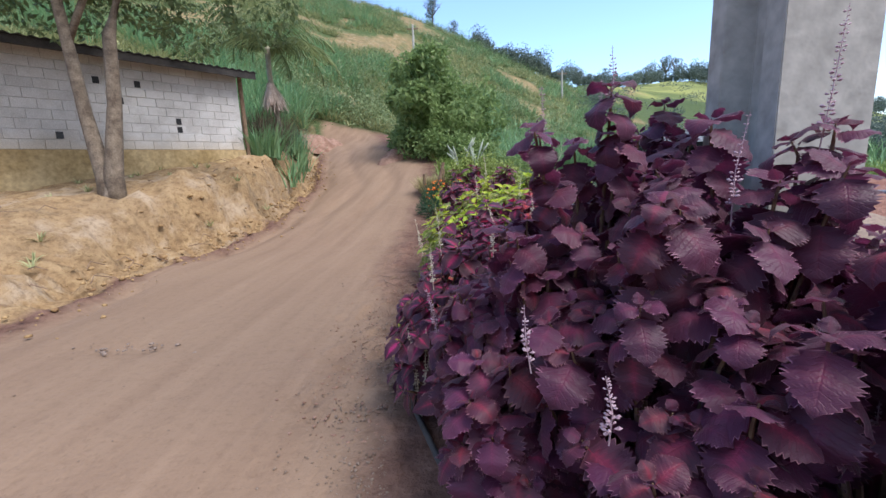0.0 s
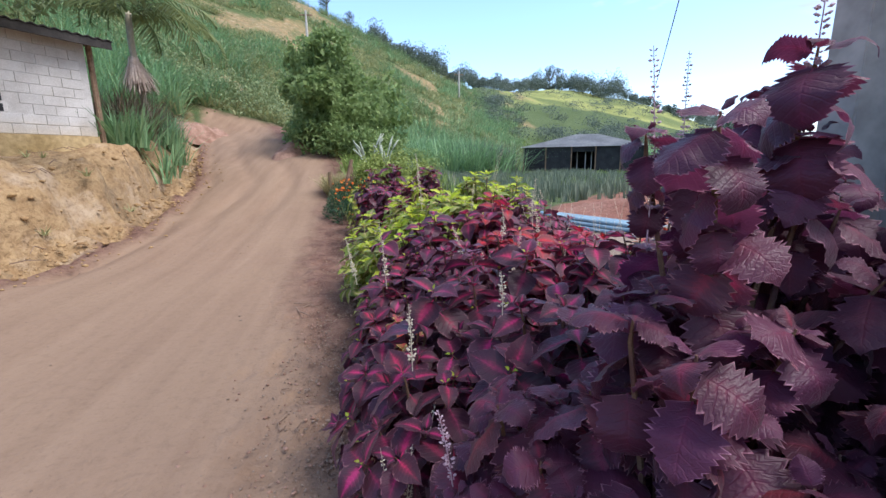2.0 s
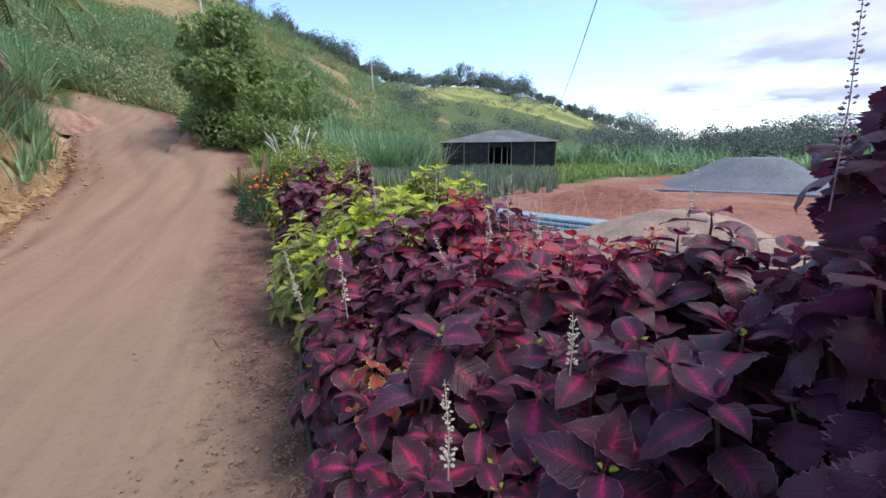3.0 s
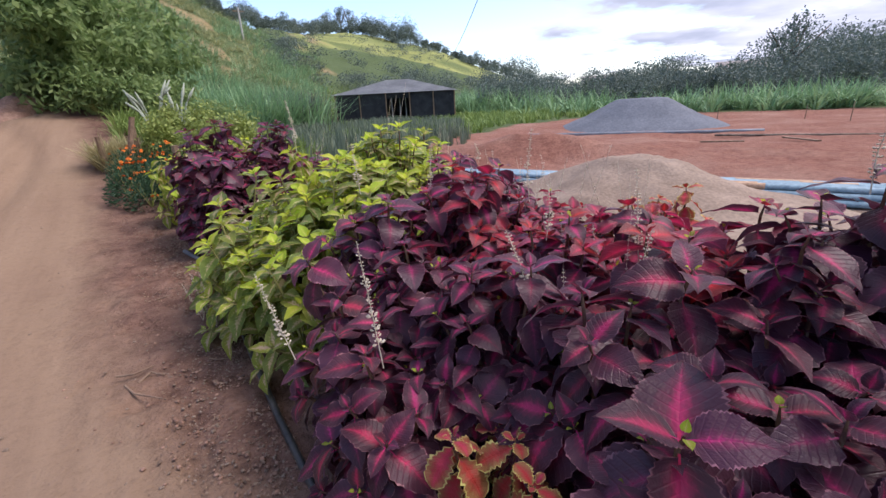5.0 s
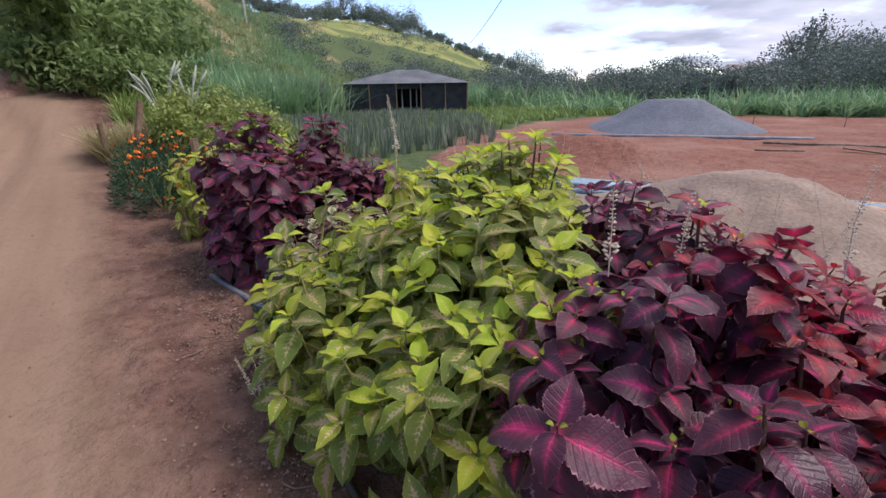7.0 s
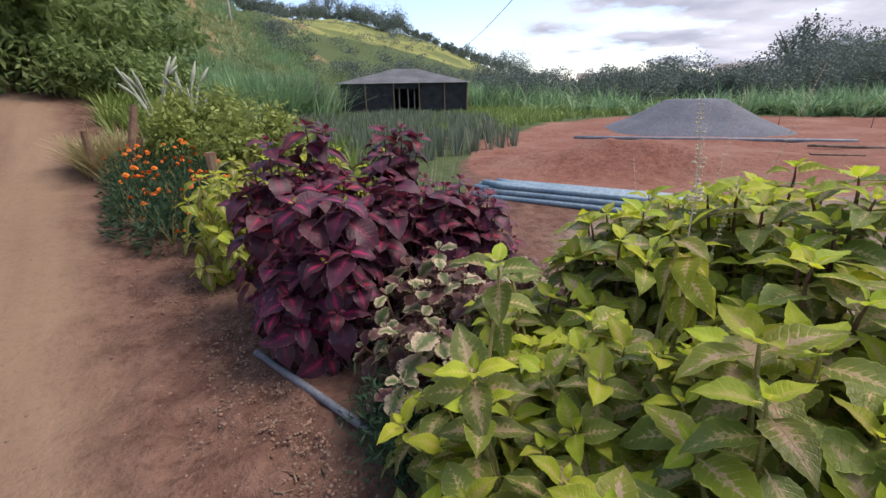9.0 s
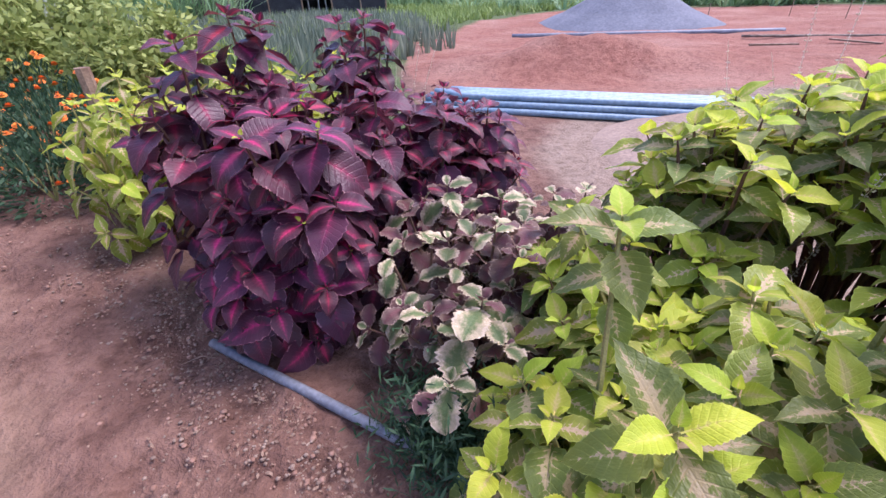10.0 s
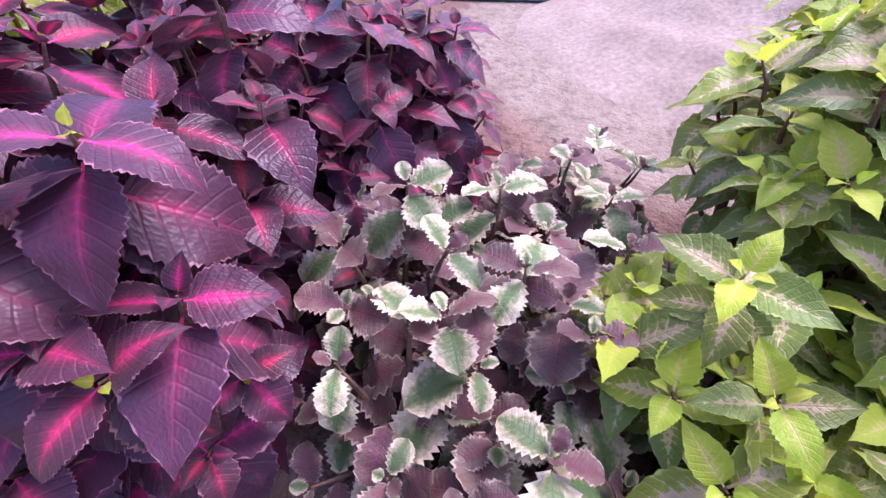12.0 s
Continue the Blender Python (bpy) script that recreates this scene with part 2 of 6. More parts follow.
MAT["agave"] = foliage_material("spiky_leaf", (0.1, 0.145, 0.1), (0.25, 0.29, 0.2))
MAT["cactus"] = plain("cactus_skin", (0.27, 0.31, 0.24), (0.38, 0.42, 0.33), 12)
MAT["dark_cane"] = foliage_material("dark_cane", (0.09, 0.09, 0.085), (0.17, 0.17, 0.16))
# the blue-grey haze of distance is put into this green
MAT["hazy_far_wood"] = foliage_material("hazy_far_wood", (0.1, 0.135, 0.12), (0.165, 0.205, 0.165))
MAT["dry_grass"] = foliage_material("dry_grass", (0.28, 0.26, 0.13), (0.45, 0.4, 0.2))
MAT["bark"] = plain("bark", (0.12, 0.09, 0.065), (0.26, 0.21, 0.155), 6, 0.9, 0.9)
MAT["palm_bark"] = plain("palm_bark", (0.26, 0.23, 0.17), (0.36, 0.33, 0.24), 8, 0.9, 0.6)
MAT["concrete"] = plain("post_concrete", (0.38, 0.36, 0.315), (0.44, 0.415, 0.365), 1.6, 0.9, 0.35, 8)
def block_material(name, joint):
    """Grey blocks, blotched with old render and splashed ochre near the ground."""
    m = Nodes(name)
    co = m.t.nodes.new("ShaderNodeNewGeometry").outputs["Position"]
    col = m.mix(m.random(), (0.54, 0.53, 0.515), (0.64, 0.625, 0.605)) if not joint else m.ramp(m.noise(co, 5.0), (0.3, (0.52, 0.505, 0.49)), (0.7, (0.6, 0.585, 0.565)))
    col = m.mix(m.ramp(m.noise(co, 0.55, 5.0, 0.6), (0.42, 0.0), (0.62, 0.7)), col, (0.39, 0.375, 0.36))
    col = m.mix(m.ramp(m.noise(co, 2.6, 6.0), (0.5, 0.0), (0.75, 0.5)), col, (0.34, 0.32, 0.3))
    z = m.t.nodes.new("ShaderNodeSeparateXYZ")
    m.t.links.new(co, z.inputs[0])
    rise = m.math("ADD", z.outputs[2], m.math("MULTIPLY", m.noise(co, 1.8, 5.0), 0.5))
    col = m.mix(m.ramp(m.math("SUBTRACT", rise, 1.9), (0.2, 0.5), (0.62, 0.0)), col, (0.52, 0.41, 0.25))
    grain = m.noise(co, 60.0, 4.0)
    return m.surface(m.mix(0.3, col, m.ramp(grain, (0.3, 0.2), (0.7, 0.8)), "OVERLAY"), 0.95, m.bump(grain, 0.5, 0.01), 0.0, 0.2)


MAT["block"] = block_material("concrete_block", False)
MAT["mortar"] = block_material("mortar", True)
MAT["plaster"] = plain("stained_plaster", (0.3, 0.215, 0.095), (0.45, 0.345, 0.185), 1.5, 0.95, 0.4)
MAT["roof_dark"] = plain("weathered_roof_sheet", (0.022, 0.02, 0.019), (0.045, 0.04, 0.037), 3, 0.85)
MAT["netting"] = plain("shade_netting", (0.02, 0.021, 0.024), (0.045, 0.047, 0.05), 2, 0.9)
MAT["net_roof"] = plain("shade_net_roof", (0.2, 0.215, 0.23), (0.3, 0.315, 0.33), 1, 0.7)
MAT["pipe_blue"] = plain("blue_pipe", (0.16, 0.26, 0.335), (0.25, 0.355, 0.42), 3, 0.45, 0.05)
MAT["pipe_brown"] = plain("dusty_pipe", (0.4, 0.24, 0.14), (0.5, 0.34, 0.22), 3, 0.6, 0.1)
MAT["pipe_grey"] = plain("grey_blue_pipe", (0.14, 0.155, 0.18), (0.21, 0.23, 0.255), 6, 0.5, 0.1)
MAT["hose"] = plain("black_hose", (0.035, 0.035, 0.035), (0.07, 0.065, 0.06), 8, 0.5, 0.1)
MAT["sand"] = plain("building_sand", (0.21, 0.155, 0.115), (0.29, 0.22, 0.168), 2.2, 0.95, 0.7, 6, 14)
MAT["red_soil"] = plain("reddish_soil", (0.2, 0.11, 0.075), (0.32, 0.2, 0.145), 3, 0.95, 0.8)
MAT["gravel"] = plain("crushed_stone", (0.115, 0.127, 0.148), (0.145, 0.158, 0.182), 1.3, 0.95, 0.9, 6, 10)
MAT["wood"] = plain("weathered_wood", (0.16, 0.1, 0.065), (0.28, 0.2, 0.13), 9, 0.9)
MAT["pole_wood"] = plain("pole_concrete", (0.4, 0.38, 0.35), (0.5, 0.48, 0.45), 5)
MAT["house_white"] = plain("house_wall", (0.35, 0.34, 0.32), (0.45, 0.43, 0.41), 1)
MAT["house_roof"] = plain("house_roof", (0.24, 0.21, 0.19), (0.34, 0.3, 0.27), 1)
MAT["stone"] = plain("pebble", (0.15, 0.1, 0.07), (0.28, 0.21, 0.155), 8)
MAT["twig"] = plain("twig", (0.16, 0.1, 0.07), (0.26, 0.18, 0.12), 12)
MAT["cable"] = plain("cable", (0.02, 0.02, 0.02), (0.03, 0.03, 0.03), 5, 0.5)


def ground_material():
    m = Nodes("ground_soil")
    co = m.coords()
    n1 = m.noise(co, 0.5, 6.0)
    n2 = m.noise(co, 5.0, 6.0, 0.65)
    n3 = m.noise(co, 38.0, 4.0, 0.7)
    st = m.n("ShaderNodeMapping", 0, Vector=co, Scale=(2.6, 0.14, 1.0), Rotation=(0, 0, radians(4)))
    streak = m.noise(st, 1.4, 5.0, 0.6)

    def mask(name, soft=0.22):
        a = m.attr(name)
        j = m.math("ADD", a, m.math("MULTIPLY", m.math("SUBTRACT", m.noise(co, 1.7, 7.0, 0.65), 0.5), 0.9))
        return m.ramp(j, (0.5 - soft, 0.0), (0.5 + soft, 1.0))

    road = m.mix(m.ramp(streak, (0.3, 0.0), (0.7, 1.0)), (0.205, 0.132, 0.087), (0.285, 0.195, 0.131))
    road = m.mix(m.ramp(n1, (0.35, 0.0), (0.7, 0.6)), road, (0.275, 0.19, 0.124))
    verge = m.mix(m.ramp(n2, (0.35, 0.0), (0.65, 1.0)), (0.125, 0.067, 0.049), (0.235, 0.138, 0.1))
    bank = m.mix(m.ramp(n2, (0.3, 0.0), (0.65, 1.0)), (0.25, 0.155, 0.075), (0.45, 0.315, 0.165))
    n5 = m.noise(co, 1.3, 7.0, 0.65)
    bank = m.mix(m.ramp(n1, (0.45, 0.0), (0.75, 0.7)), bank, (0.25, 0.185, 0.12))
    bank = m.mix(m.ramp(n5, (0.52, 0.0), (0.66, 0.75)), bank, (0.48, 0.38, 0.27))
    bank = m.mix(m.ramp(n5, (0.32, 0.7), (0.44, 0.0)), bank, (0.19, 0.14, 0.09))
    red = m.mix(m.ramp(n2, (0.3, 0.0), (0.7, 1.0)), (0.19, 0.078, 0.055), (0.31, 0.15, 0.105))
    red = m.mix(m.ramp(n1, (0.45, 0.0), (0.7, 0.7)), red, (0.36, 0.22, 0.165))
    grass = m.mix(m.ramp(n2, (0.3, 0.0), (0.7, 1.0)), (0.05, 0.08, 0.03), (0.12, 0.16, 0.06))
    field = m.mix(m.ramp(m.noise(co, 0.06, 4.0), (0.4, 0.0), (0.6, 1.0)), (0.13, 0.165, 0.055), (0.3, 0.32, 0.1))
    col = m.mix(mask("grass"), verge, grass)
    col = m.mix(mask("field", 0.1), col, field)
    col = m.mix(mask("bank"), col, bank)
    col = m.mix(mask("red", 0.15), col, red)
    col = m.mix(mask("sand", 0.2), col, m.mix(m.ramp(n2, (0.3, 0.0), (0.7, 1.0)), (0.21, 0.155, 0.115), (0.32, 0.25, 0.19)))
    col = m.mix(mask("road", 0.3), col, road)
    col = m.mix(m.ramp(n3, (0.3, 0.3), (0.45, 0.0)), col, m.mix(1.0, col, (0.55, 0.5, 0.46), "MULTIPLY"))
    n4 = m.noise(co, 14.0, 5.0, 0.7)
    hgt = m.math("ADD", m.math("MULTIPLY", n2, 1.0), m.math("ADD", m.math("MULTIPLY", n3, 0.35), m.math("MULTIPLY", n4, 0.5)))
    rough_at = m.math("SUBTRACT", 1.0, m.math("MULTIPLY", mask("road", 0.3), 0.7))
    col = m.mix(m.math("MULTIPLY", rough_at, m.ramp(n4, (0.36, 0.55), (0.5, 0.0))), col, m.mix(1.0, col, (0.45, 0.4, 0.37), "MULTIPLY"))
    return m.surface(col, 0.95, m.bump(m.math("MULTIPLY", hgt, rough_at), 0.8, 0.07), 0.0, 0.2)


MAT["ground"] = ground_material()


# ---------- mesh helpers ----------
def part(name, bm, material, parent=None, label="", smooth=False):
    """Links a bmesh as one mesh object, under a thing or a part."""
    me = bpy.data.meshes.new(name)
    bm.to_mesh(me)
    bm.free()
    me.materials.append(material)
    if smooth:
        me.polygons.foreach_set("use_smooth", [True] * len(me.polygons))
    ob = new(name, me)
    ob.parent = parent
    if label:
        tagged(ob, label)
    return ob


def raw(name, verts, faces, material, parent=None, uvs=None, smooth=False, mats=None, link=True):
    """Links arrays of corners and quads (or triangles) as one mesh object."""
    me = bpy.data.meshes.new(name)
    verts = np.asarray(verts, dtype=np.float32)
    faces = np.asarray(faces, dtype=np.int32)
    k = faces.shape[1]
    me.vertices.add(len(verts))
    me.vertices.foreach_set("co", verts.ravel())
    me.loops.add(faces.size)
    me.loops.foreach_set("vertex_index", faces.ravel())
    me.polygons.add(len(faces))
    me.polygons.foreach_set("loop_start", np.arange(0, faces.size, k, dtype=np.int32))
    if uvs is not None:
        lay = me.uv_layers.new(name="UVMap")
        lay.data.foreach_set("uv", np.asarray(uvs, dtype=np.float32)[faces.ravel()].ravel())
    me.materials.append(material)
    if smooth:
        me.polygons.foreach_set("use_smooth", np.ones(len(faces), dtype=bool))
    me.update(calc_edges=True)
    me.validate()
    if not link:
        return me
    ob = new(name, me)
    ob.parent = parent
    return ob


def empty(name, m, label, category, group="", kind=""):
    ob = new(name)
    ob.empty_display_size = 0.1
    ob.matrix_world = m
    return tagged(ob, label, category, group, kind)


def box(bm, lo, hi, m=None):
    """Adds a box to a bmesh."""
    vs = [bm.verts.new((x, y, z)) for x in (lo[0], hi[0]) for y in (lo[1], hi[1]) for z in (lo[2], hi[2])]
    for q in ((0, 1, 3, 2), (4, 6, 7, 5), (0, 4, 5, 1), (2, 3, 7, 6), (0, 2, 6, 4), (1, 5, 7, 3)):
        bm.faces.new([vs[i] for i in q])
    if m is not None:
        bmesh.ops.transform(bm, matrix=m, verts=vs)
    return vs


def tube(bm, pts, radii, sides=8, wobble=0.0, rng=None):
    """Adds a tapering tube through points."""
    rings = []
    pts = [Vector(p) for p in pts]
    for i, p in enumerate(pts):
        d = (pts[min(i + 1, len(pts) - 1)] - pts[max(i - 1, 0)]).normalized()
        a = d.orthogonal().normalized() if abs(d.z) > 0.9 else d.cross(Vector((0, 0, 1))).normalized()
        b = d.cross(a)
        r = radii[i] if isinstance(radii, (list, tuple)) else radii
        ring = []
        for k in range(sides):
            w = 1 + (rng.uniform(-wobble, wobble) if rng else 0)
            t = 2 * math.pi * k / sides
            ring.append(bm.verts.new(p + (a * math.cos(t) + b * math.sin(t)) * r * w))
        rings.append(ring)
    for r0, r1 in zip(rings, rings[1:]):
        for k in range(sides):
            bm.faces.new((r0[k], r0[(k + 1) % sides], r1[(k + 1) % sides], r1[k]))
    bm.faces.new(rings[0][::-1])
    bm.faces.new(rings[-1])


def smoothstep(a, b, x):
    t = np.clip((np.asarray(x, float) - a) / (b - a), 0, 1)
    return t * t * (3 - 2 * t)


def vnoise(x, y, seed=0):
    """Smooth value noise on a plane, 0 to 1."""
    x, y = np.asarray(x, float), np.asarray(y, float)
    xi, yi = np.floor(x), np.floor(y)
    fx, fy = x - xi, y - yi
    fx, fy = fx * fx * (3 - 2 * fx), fy * fy * (3 - 2 * fy)

    def h(a, b):
        v = np.sin(a * 127.1 + b * 311.7 + seed * 74.7) * 43758.5453
        return v - np.floor(v)

    return (h(xi, yi) * (1 - fx) + h(xi + 1, yi) * fx) * (1 - fy) + (h(xi, yi + 1) * (1 - fx) + h(xi + 1, yi + 1) * fx) * fy


def fbm(x, y, octaves=4, seed=0):
    s, a, t = 0, 0.5, 0
    for o in range(octaves):
        s = s + a * vnoise(np.asarray(x) * 2**o, np.asarray(y) * 2**o, seed + o)
        t += a
        a *= 0.5
    return s / t


# ---------- the lie of the land ----------
def road_left(y):
    return np.interp(y, [0, 5, 7.5, 10.6, 16, 19, 22, 28, 40], [-3.8, -4.0, -4.4, -4.1, -4.8, -5.7, -6.6, -8.6, -19])


def road_right(y):
    return np.interp(y, [0, 3, 5.5, 7.5, 14, 19, 22, 28, 40], [0.5, -0.2, -0.4, -0.8, -1.0, -1.3, -3.2, -5.1, -11])


def road_z(y):
    return np.interp(y, [-5, 9, 13, 16, 19, 22, 28, 34, 42], [0, 0, 0.36, 0.8, 1.3, 1.95, 3.2, 3.2, 3.2])


def ridge_el(az):
    """Angle of the skyline, from the middle of the place."""
    return np.interp(az, [-180, -120, -60, -12, -4, 2, 7, 13, 17, 24, 33, 40, 46, 54, 62, 67, 72, 80, 110, 180],
                     [3, 6, 22, 18.5, 16.2, 13.6, 11.3, 8.6, 8.0, 7.9, 6.0, 3.2, 0.9, 0.4, 0.6, 0.6, 2.4, 4.0, 4, 3])


def ridge_r(az):
    return np.interp(az, [-180, -60, 0, 12, 16, 22, 45, 55, 75, 110, 180], [220, 90, 100, 115, 160, 240, 240, 260, 125, 200, 220])


def hill_start(az):
    return np.interp(az, [-180, -90, -50, -20, -8, 4, 16, 24, 34, 60, 110, 180], [60, 40, 15, 21, 25, 26, 34, 52, 60, 75, 60, 60])


def land(x, y):
    x, y = np.asarray(x, float), np.asarray(y, float)
    xl, xr, zr = road_left(y), road_right(y), road_z(y)
    # bank on the left of the road
    dl = xl - x
    width = np.interp(y, [3, 6, 9, 11, 30], [5.0, 3.4, 1.7, 1.1, 1.4])
    top = np.interp(y, [0, 5, 8, 11, 14, 18, 22, 30], [0.5, 0.72, 0.95, 1.32, 1.7, 2.05, 2.6, 4.2])
    slope = smoothstep(0, 1, dl / width)
    ledge = smoothstep(0.42, 0.68, dl / width + 0.5 * (fbm(x / 1.1, y / 1.1, 3, 52) - 0.5)) * 0.68 + 0.32 * slope
    slope = slope + (ledge - slope) * smoothstep(6.0, 8.5, y) * smoothstep(26, 20, y)
    zl = zr + (np.maximum(top - zr, 0.25)) * slope
    # right of the road the ground falls back to the level of the building site
    drop = smoothstep(0.0, 6.0, x - xr)
    z = np.where(dl > 0, zl, zr * (1 - drop))
    # hills
    az = np.degrees(np.arctan2(x, y - 5))
    r = np.hypot(x, y - 5)
    el, rr, r0 = ridge_el(az), ridge_r(az), hill_start(az)
    H = 1.3 + rr * np.tan(np.radians(el))
    s = smoothstep(0, 1, (r - r0) / (rr - r0)) * 0.45 + np.clip((r - r0) / (rr - r0), 0, 1) * 0.55
    past = np.clip((r - rr) / rr, 0, 3)
    hill = np.maximum(H - z, 0) * s * np.maximum(1 - 0.5 * past, 0.1)
    rough = smoothstep(0, 25, r - r0) * (fbm(x / 14, y / 14, 4, 3) - 0.5) * 3.0
    return z + hill + rough


def ground_z(x, y):
    return float(land(x, y))


# ---------- ground ----------
def axis(lo, hi, fine, far, grow=1.16):
    out = list(np.arange(lo, hi + 1e-6, fine))
    step, v = fine, out[-1]
    while v < far:
        step *= grow
        v += step
        out.append(v)
    step, v = fine, out[0]
    while v > -far:
        step *= grow
        v -= step
        out.insert(0, v)
    return np.array(out)


def build_ground():
    xs, ys = axis(-9.5, 8.5, 0.13, 1500, 1.09), axis(0.5, 19, 0.14, 1500, 1.075)
    xs = np.concatenate([xs[xs < -1.5], np.arange(-1.5, 0.3, 0.035), xs[xs > 0.3]])
    ys = np.concatenate([ys[ys < 3.5], np.arange(3.5, 10.0, 0.045), ys[ys > 10.0]])
    X, Y = np.meshgrid(xs, ys)
    Z = land(X, Y)
    xl, xr = road_left(Y), road_right(Y)
    dl = xl - X
    on = (dl < 0) & (X < xr) & (Y < 30)
    near = smoothstep(60, 25, np.hypot(X, Y))
    # wheel ruts, washed gullies along the foot of the bank, rough cut face
    across = (X - xl) / np.maximum(xr - xl, 0.1)
    ruts = -0.09 * np.exp(-((across - 0.34 - 0.05 * np.sin(Y * 0.9)) / 0.055) ** 2) - 0.07 * np.exp(-((across - 0.62 + 0.05 * np.sin(Y * 0.7)) / 0.06) ** 2)
    ruts = ruts * 1.1 * (0.4 + 1.2 * fbm(X / 0.8, Y / 3.0, 3, 5)) * smoothstep(8, 13, Y)
    gully = -0.13 * np.exp(-((X - xl - 0.25) / 0.22) ** 2) * smoothstep(0.4, 0.6, fbm(X / 1.2, Y / 1.5, 3, 8) + 0.1) * smoothstep(4, 7, Y)
    Z = Z + np.where(on, ruts + gully, 0) * near
    bankface = np.exp(-((dl - 0.8) / 0.9) ** 2)
    Z = Z + bankface * (fbm(X / 0.55, Y / 0.55, 4, 11) - 0.5) * 0.8 * near * smoothstep(-0.1, 0.3, dl)
    crag = np.abs(fbm(X / 0.9, Y / 0.7, 4, 14) - 0.5) * 2
    Z = Z - np.exp(-((dl - 0.7) / 0.7) ** 2) * smoothstep(-0.05, 0.25, dl) * smoothstep(5, 8, Y) * (0.5 - crag) * 0.9 * near
    Z = Z + (fbm(X / 0.35, Y / 0.35, 3, 21) - 0.5) * (0.02 + 0.15 * smoothstep(0.1, 0.6, dl)) * near
    # crumbled, trodden earth along the bed
    strip = smoothstep(-1.25, -0.75, X + 0.25 * (fbm(X / 0.6, Y / 0.6, 3, 46) - 0.5)) * smoothstep(0.6, 0.1, X) * smoothstep(3.2, 4.2, Y) * smoothstep(15, 11, Y)
    Z = Z + strip * ((fbm(X / 0.14, Y / 0.14, 3, 47) - 0.5) * 0.05 - 0.03 * smoothstep(0.56, 0.66, fbm(X / 0.2, Y / 0.2, 2, 48)))
    # heaps of dug red earth on the site
    site = smoothstep(4.5, 6.5, X) * smoothstep(40, 20, np.hypot(X, Y))
    Z = Z + site * (fbm(X / 2.5, Y / 2.5, 4, 31) - 0.45) * 0.3
    mound = 0.4 * np.exp(-(((X - 6.9) * 0.8 + (Y - 11.2) * 0.6) / 0.75) ** 2 - (((X - 6.9) * -0.6 + (Y - 11.2) * 0.8) / 2.4) ** 2) * (0.6 + 0.8 * fbm(X / 0.7, Y / 0.7, 3, 35))
    Z = Z + mound
    Z = Z - 0.035 * np.exp(-((X + 2.5) / 0.34) ** 2 - ((Y - 4.78) / 0.16) ** 2)
    verts = np.stack([X.ravel(), Y.ravel(), Z.ravel()], 1)
    ny, nx = X.shape
    i = (np.arange(ny - 1)[:, None] * nx + np.arange(nx - 1)).ravel()
    faces = np.stack([i, i + 1, i + 1 + nx, i + nx], 1)
    ob = raw("ground", verts, faces, MAT["ground"], smooth=True)
    az = np.degrees(np.arctan2(X, Y - 5))
    r = np.hypot(X, Y - 5)
    r0 = hill_start(az)
    masks = {}
    edge = np.minimum(X - xl, xr - X)
    masks["road"] = smoothstep(-0.3, 0.45, X - xl) * smoothstep(0.0, 1.0, (xr - X + 0.3) / (0.75 + 0.35 * smoothstep(4.5, 7, Y))) * smoothstep(29.5, 27.5, Y)
    masks["bank"] = smoothstep(0.0, 0.4, dl) * smoothstep(7.0, 2.0, dl - np.interp(Y, [10, 20], [2, -3])) * smoothstep(32, 22, Y)
    bare = smoothstep(0.57, 0.65, fbm(X / 9, Y / 9, 3, 41)) * smoothstep(25, 35, r) * (az < 22)
    masks["bank"] = np.maximum(masks["bank"], bare * 0.56)
    masks["bank"] = np.maximum(masks["bank"], smoothstep(2.0, 0.8, np.abs(az - 19.2)) * smoothstep(30, 34, r) * smoothstep(50, 44, r))
    rb = np.interp(az, [-10, 20, 34, 40, 46, 52, 60, 80, 120], [0, 0, 14, 17, 22, 26, 28, 28, 28])
    masks["red"] = smoothstep(-1.5, 1.5, rb - r) * smoothstep(4.4, 5.4, X + 0.1 * (Y - 7)) * (az > 20)
    masks["grass"] = np.maximum(smoothstep(-2, 3, r - r0), np.maximum(smoothstep(0, 2, r - rb) * smoothstep(1.6, 2.6, X), smoothstep(12.5, 15, Y) * smoothstep(0.4, 1.2, X - xr)))
    masks["grass"] = np.maximum(masks["grass"], smoothstep(1.8, 3.2, dl) * smoothstep(13, 17, Y))
    masks["field"] = smoothstep(15, 19, az) * smoothstep(46, 41, az) * smoothstep(0.42, 0.55, (r - r0) / (ridge_r(az) - r0))
    masks["sand"] = smoothstep(2.9, 2.0, np.hypot((X - 4.1) * 0.95, (Y - 7.2) * 0.95)) * (X > 1.5)
    for k, v in masks.items():
        at = ob.data.attributes.new(k, "FLOAT", "POINT")
        at.data.foreach_set("value", v.ravel().astype(np.float32))
    return tagged(ob, "dirt road, sandy banks, red building earth and grassy hills", "ground", kind="structure")


build_ground()


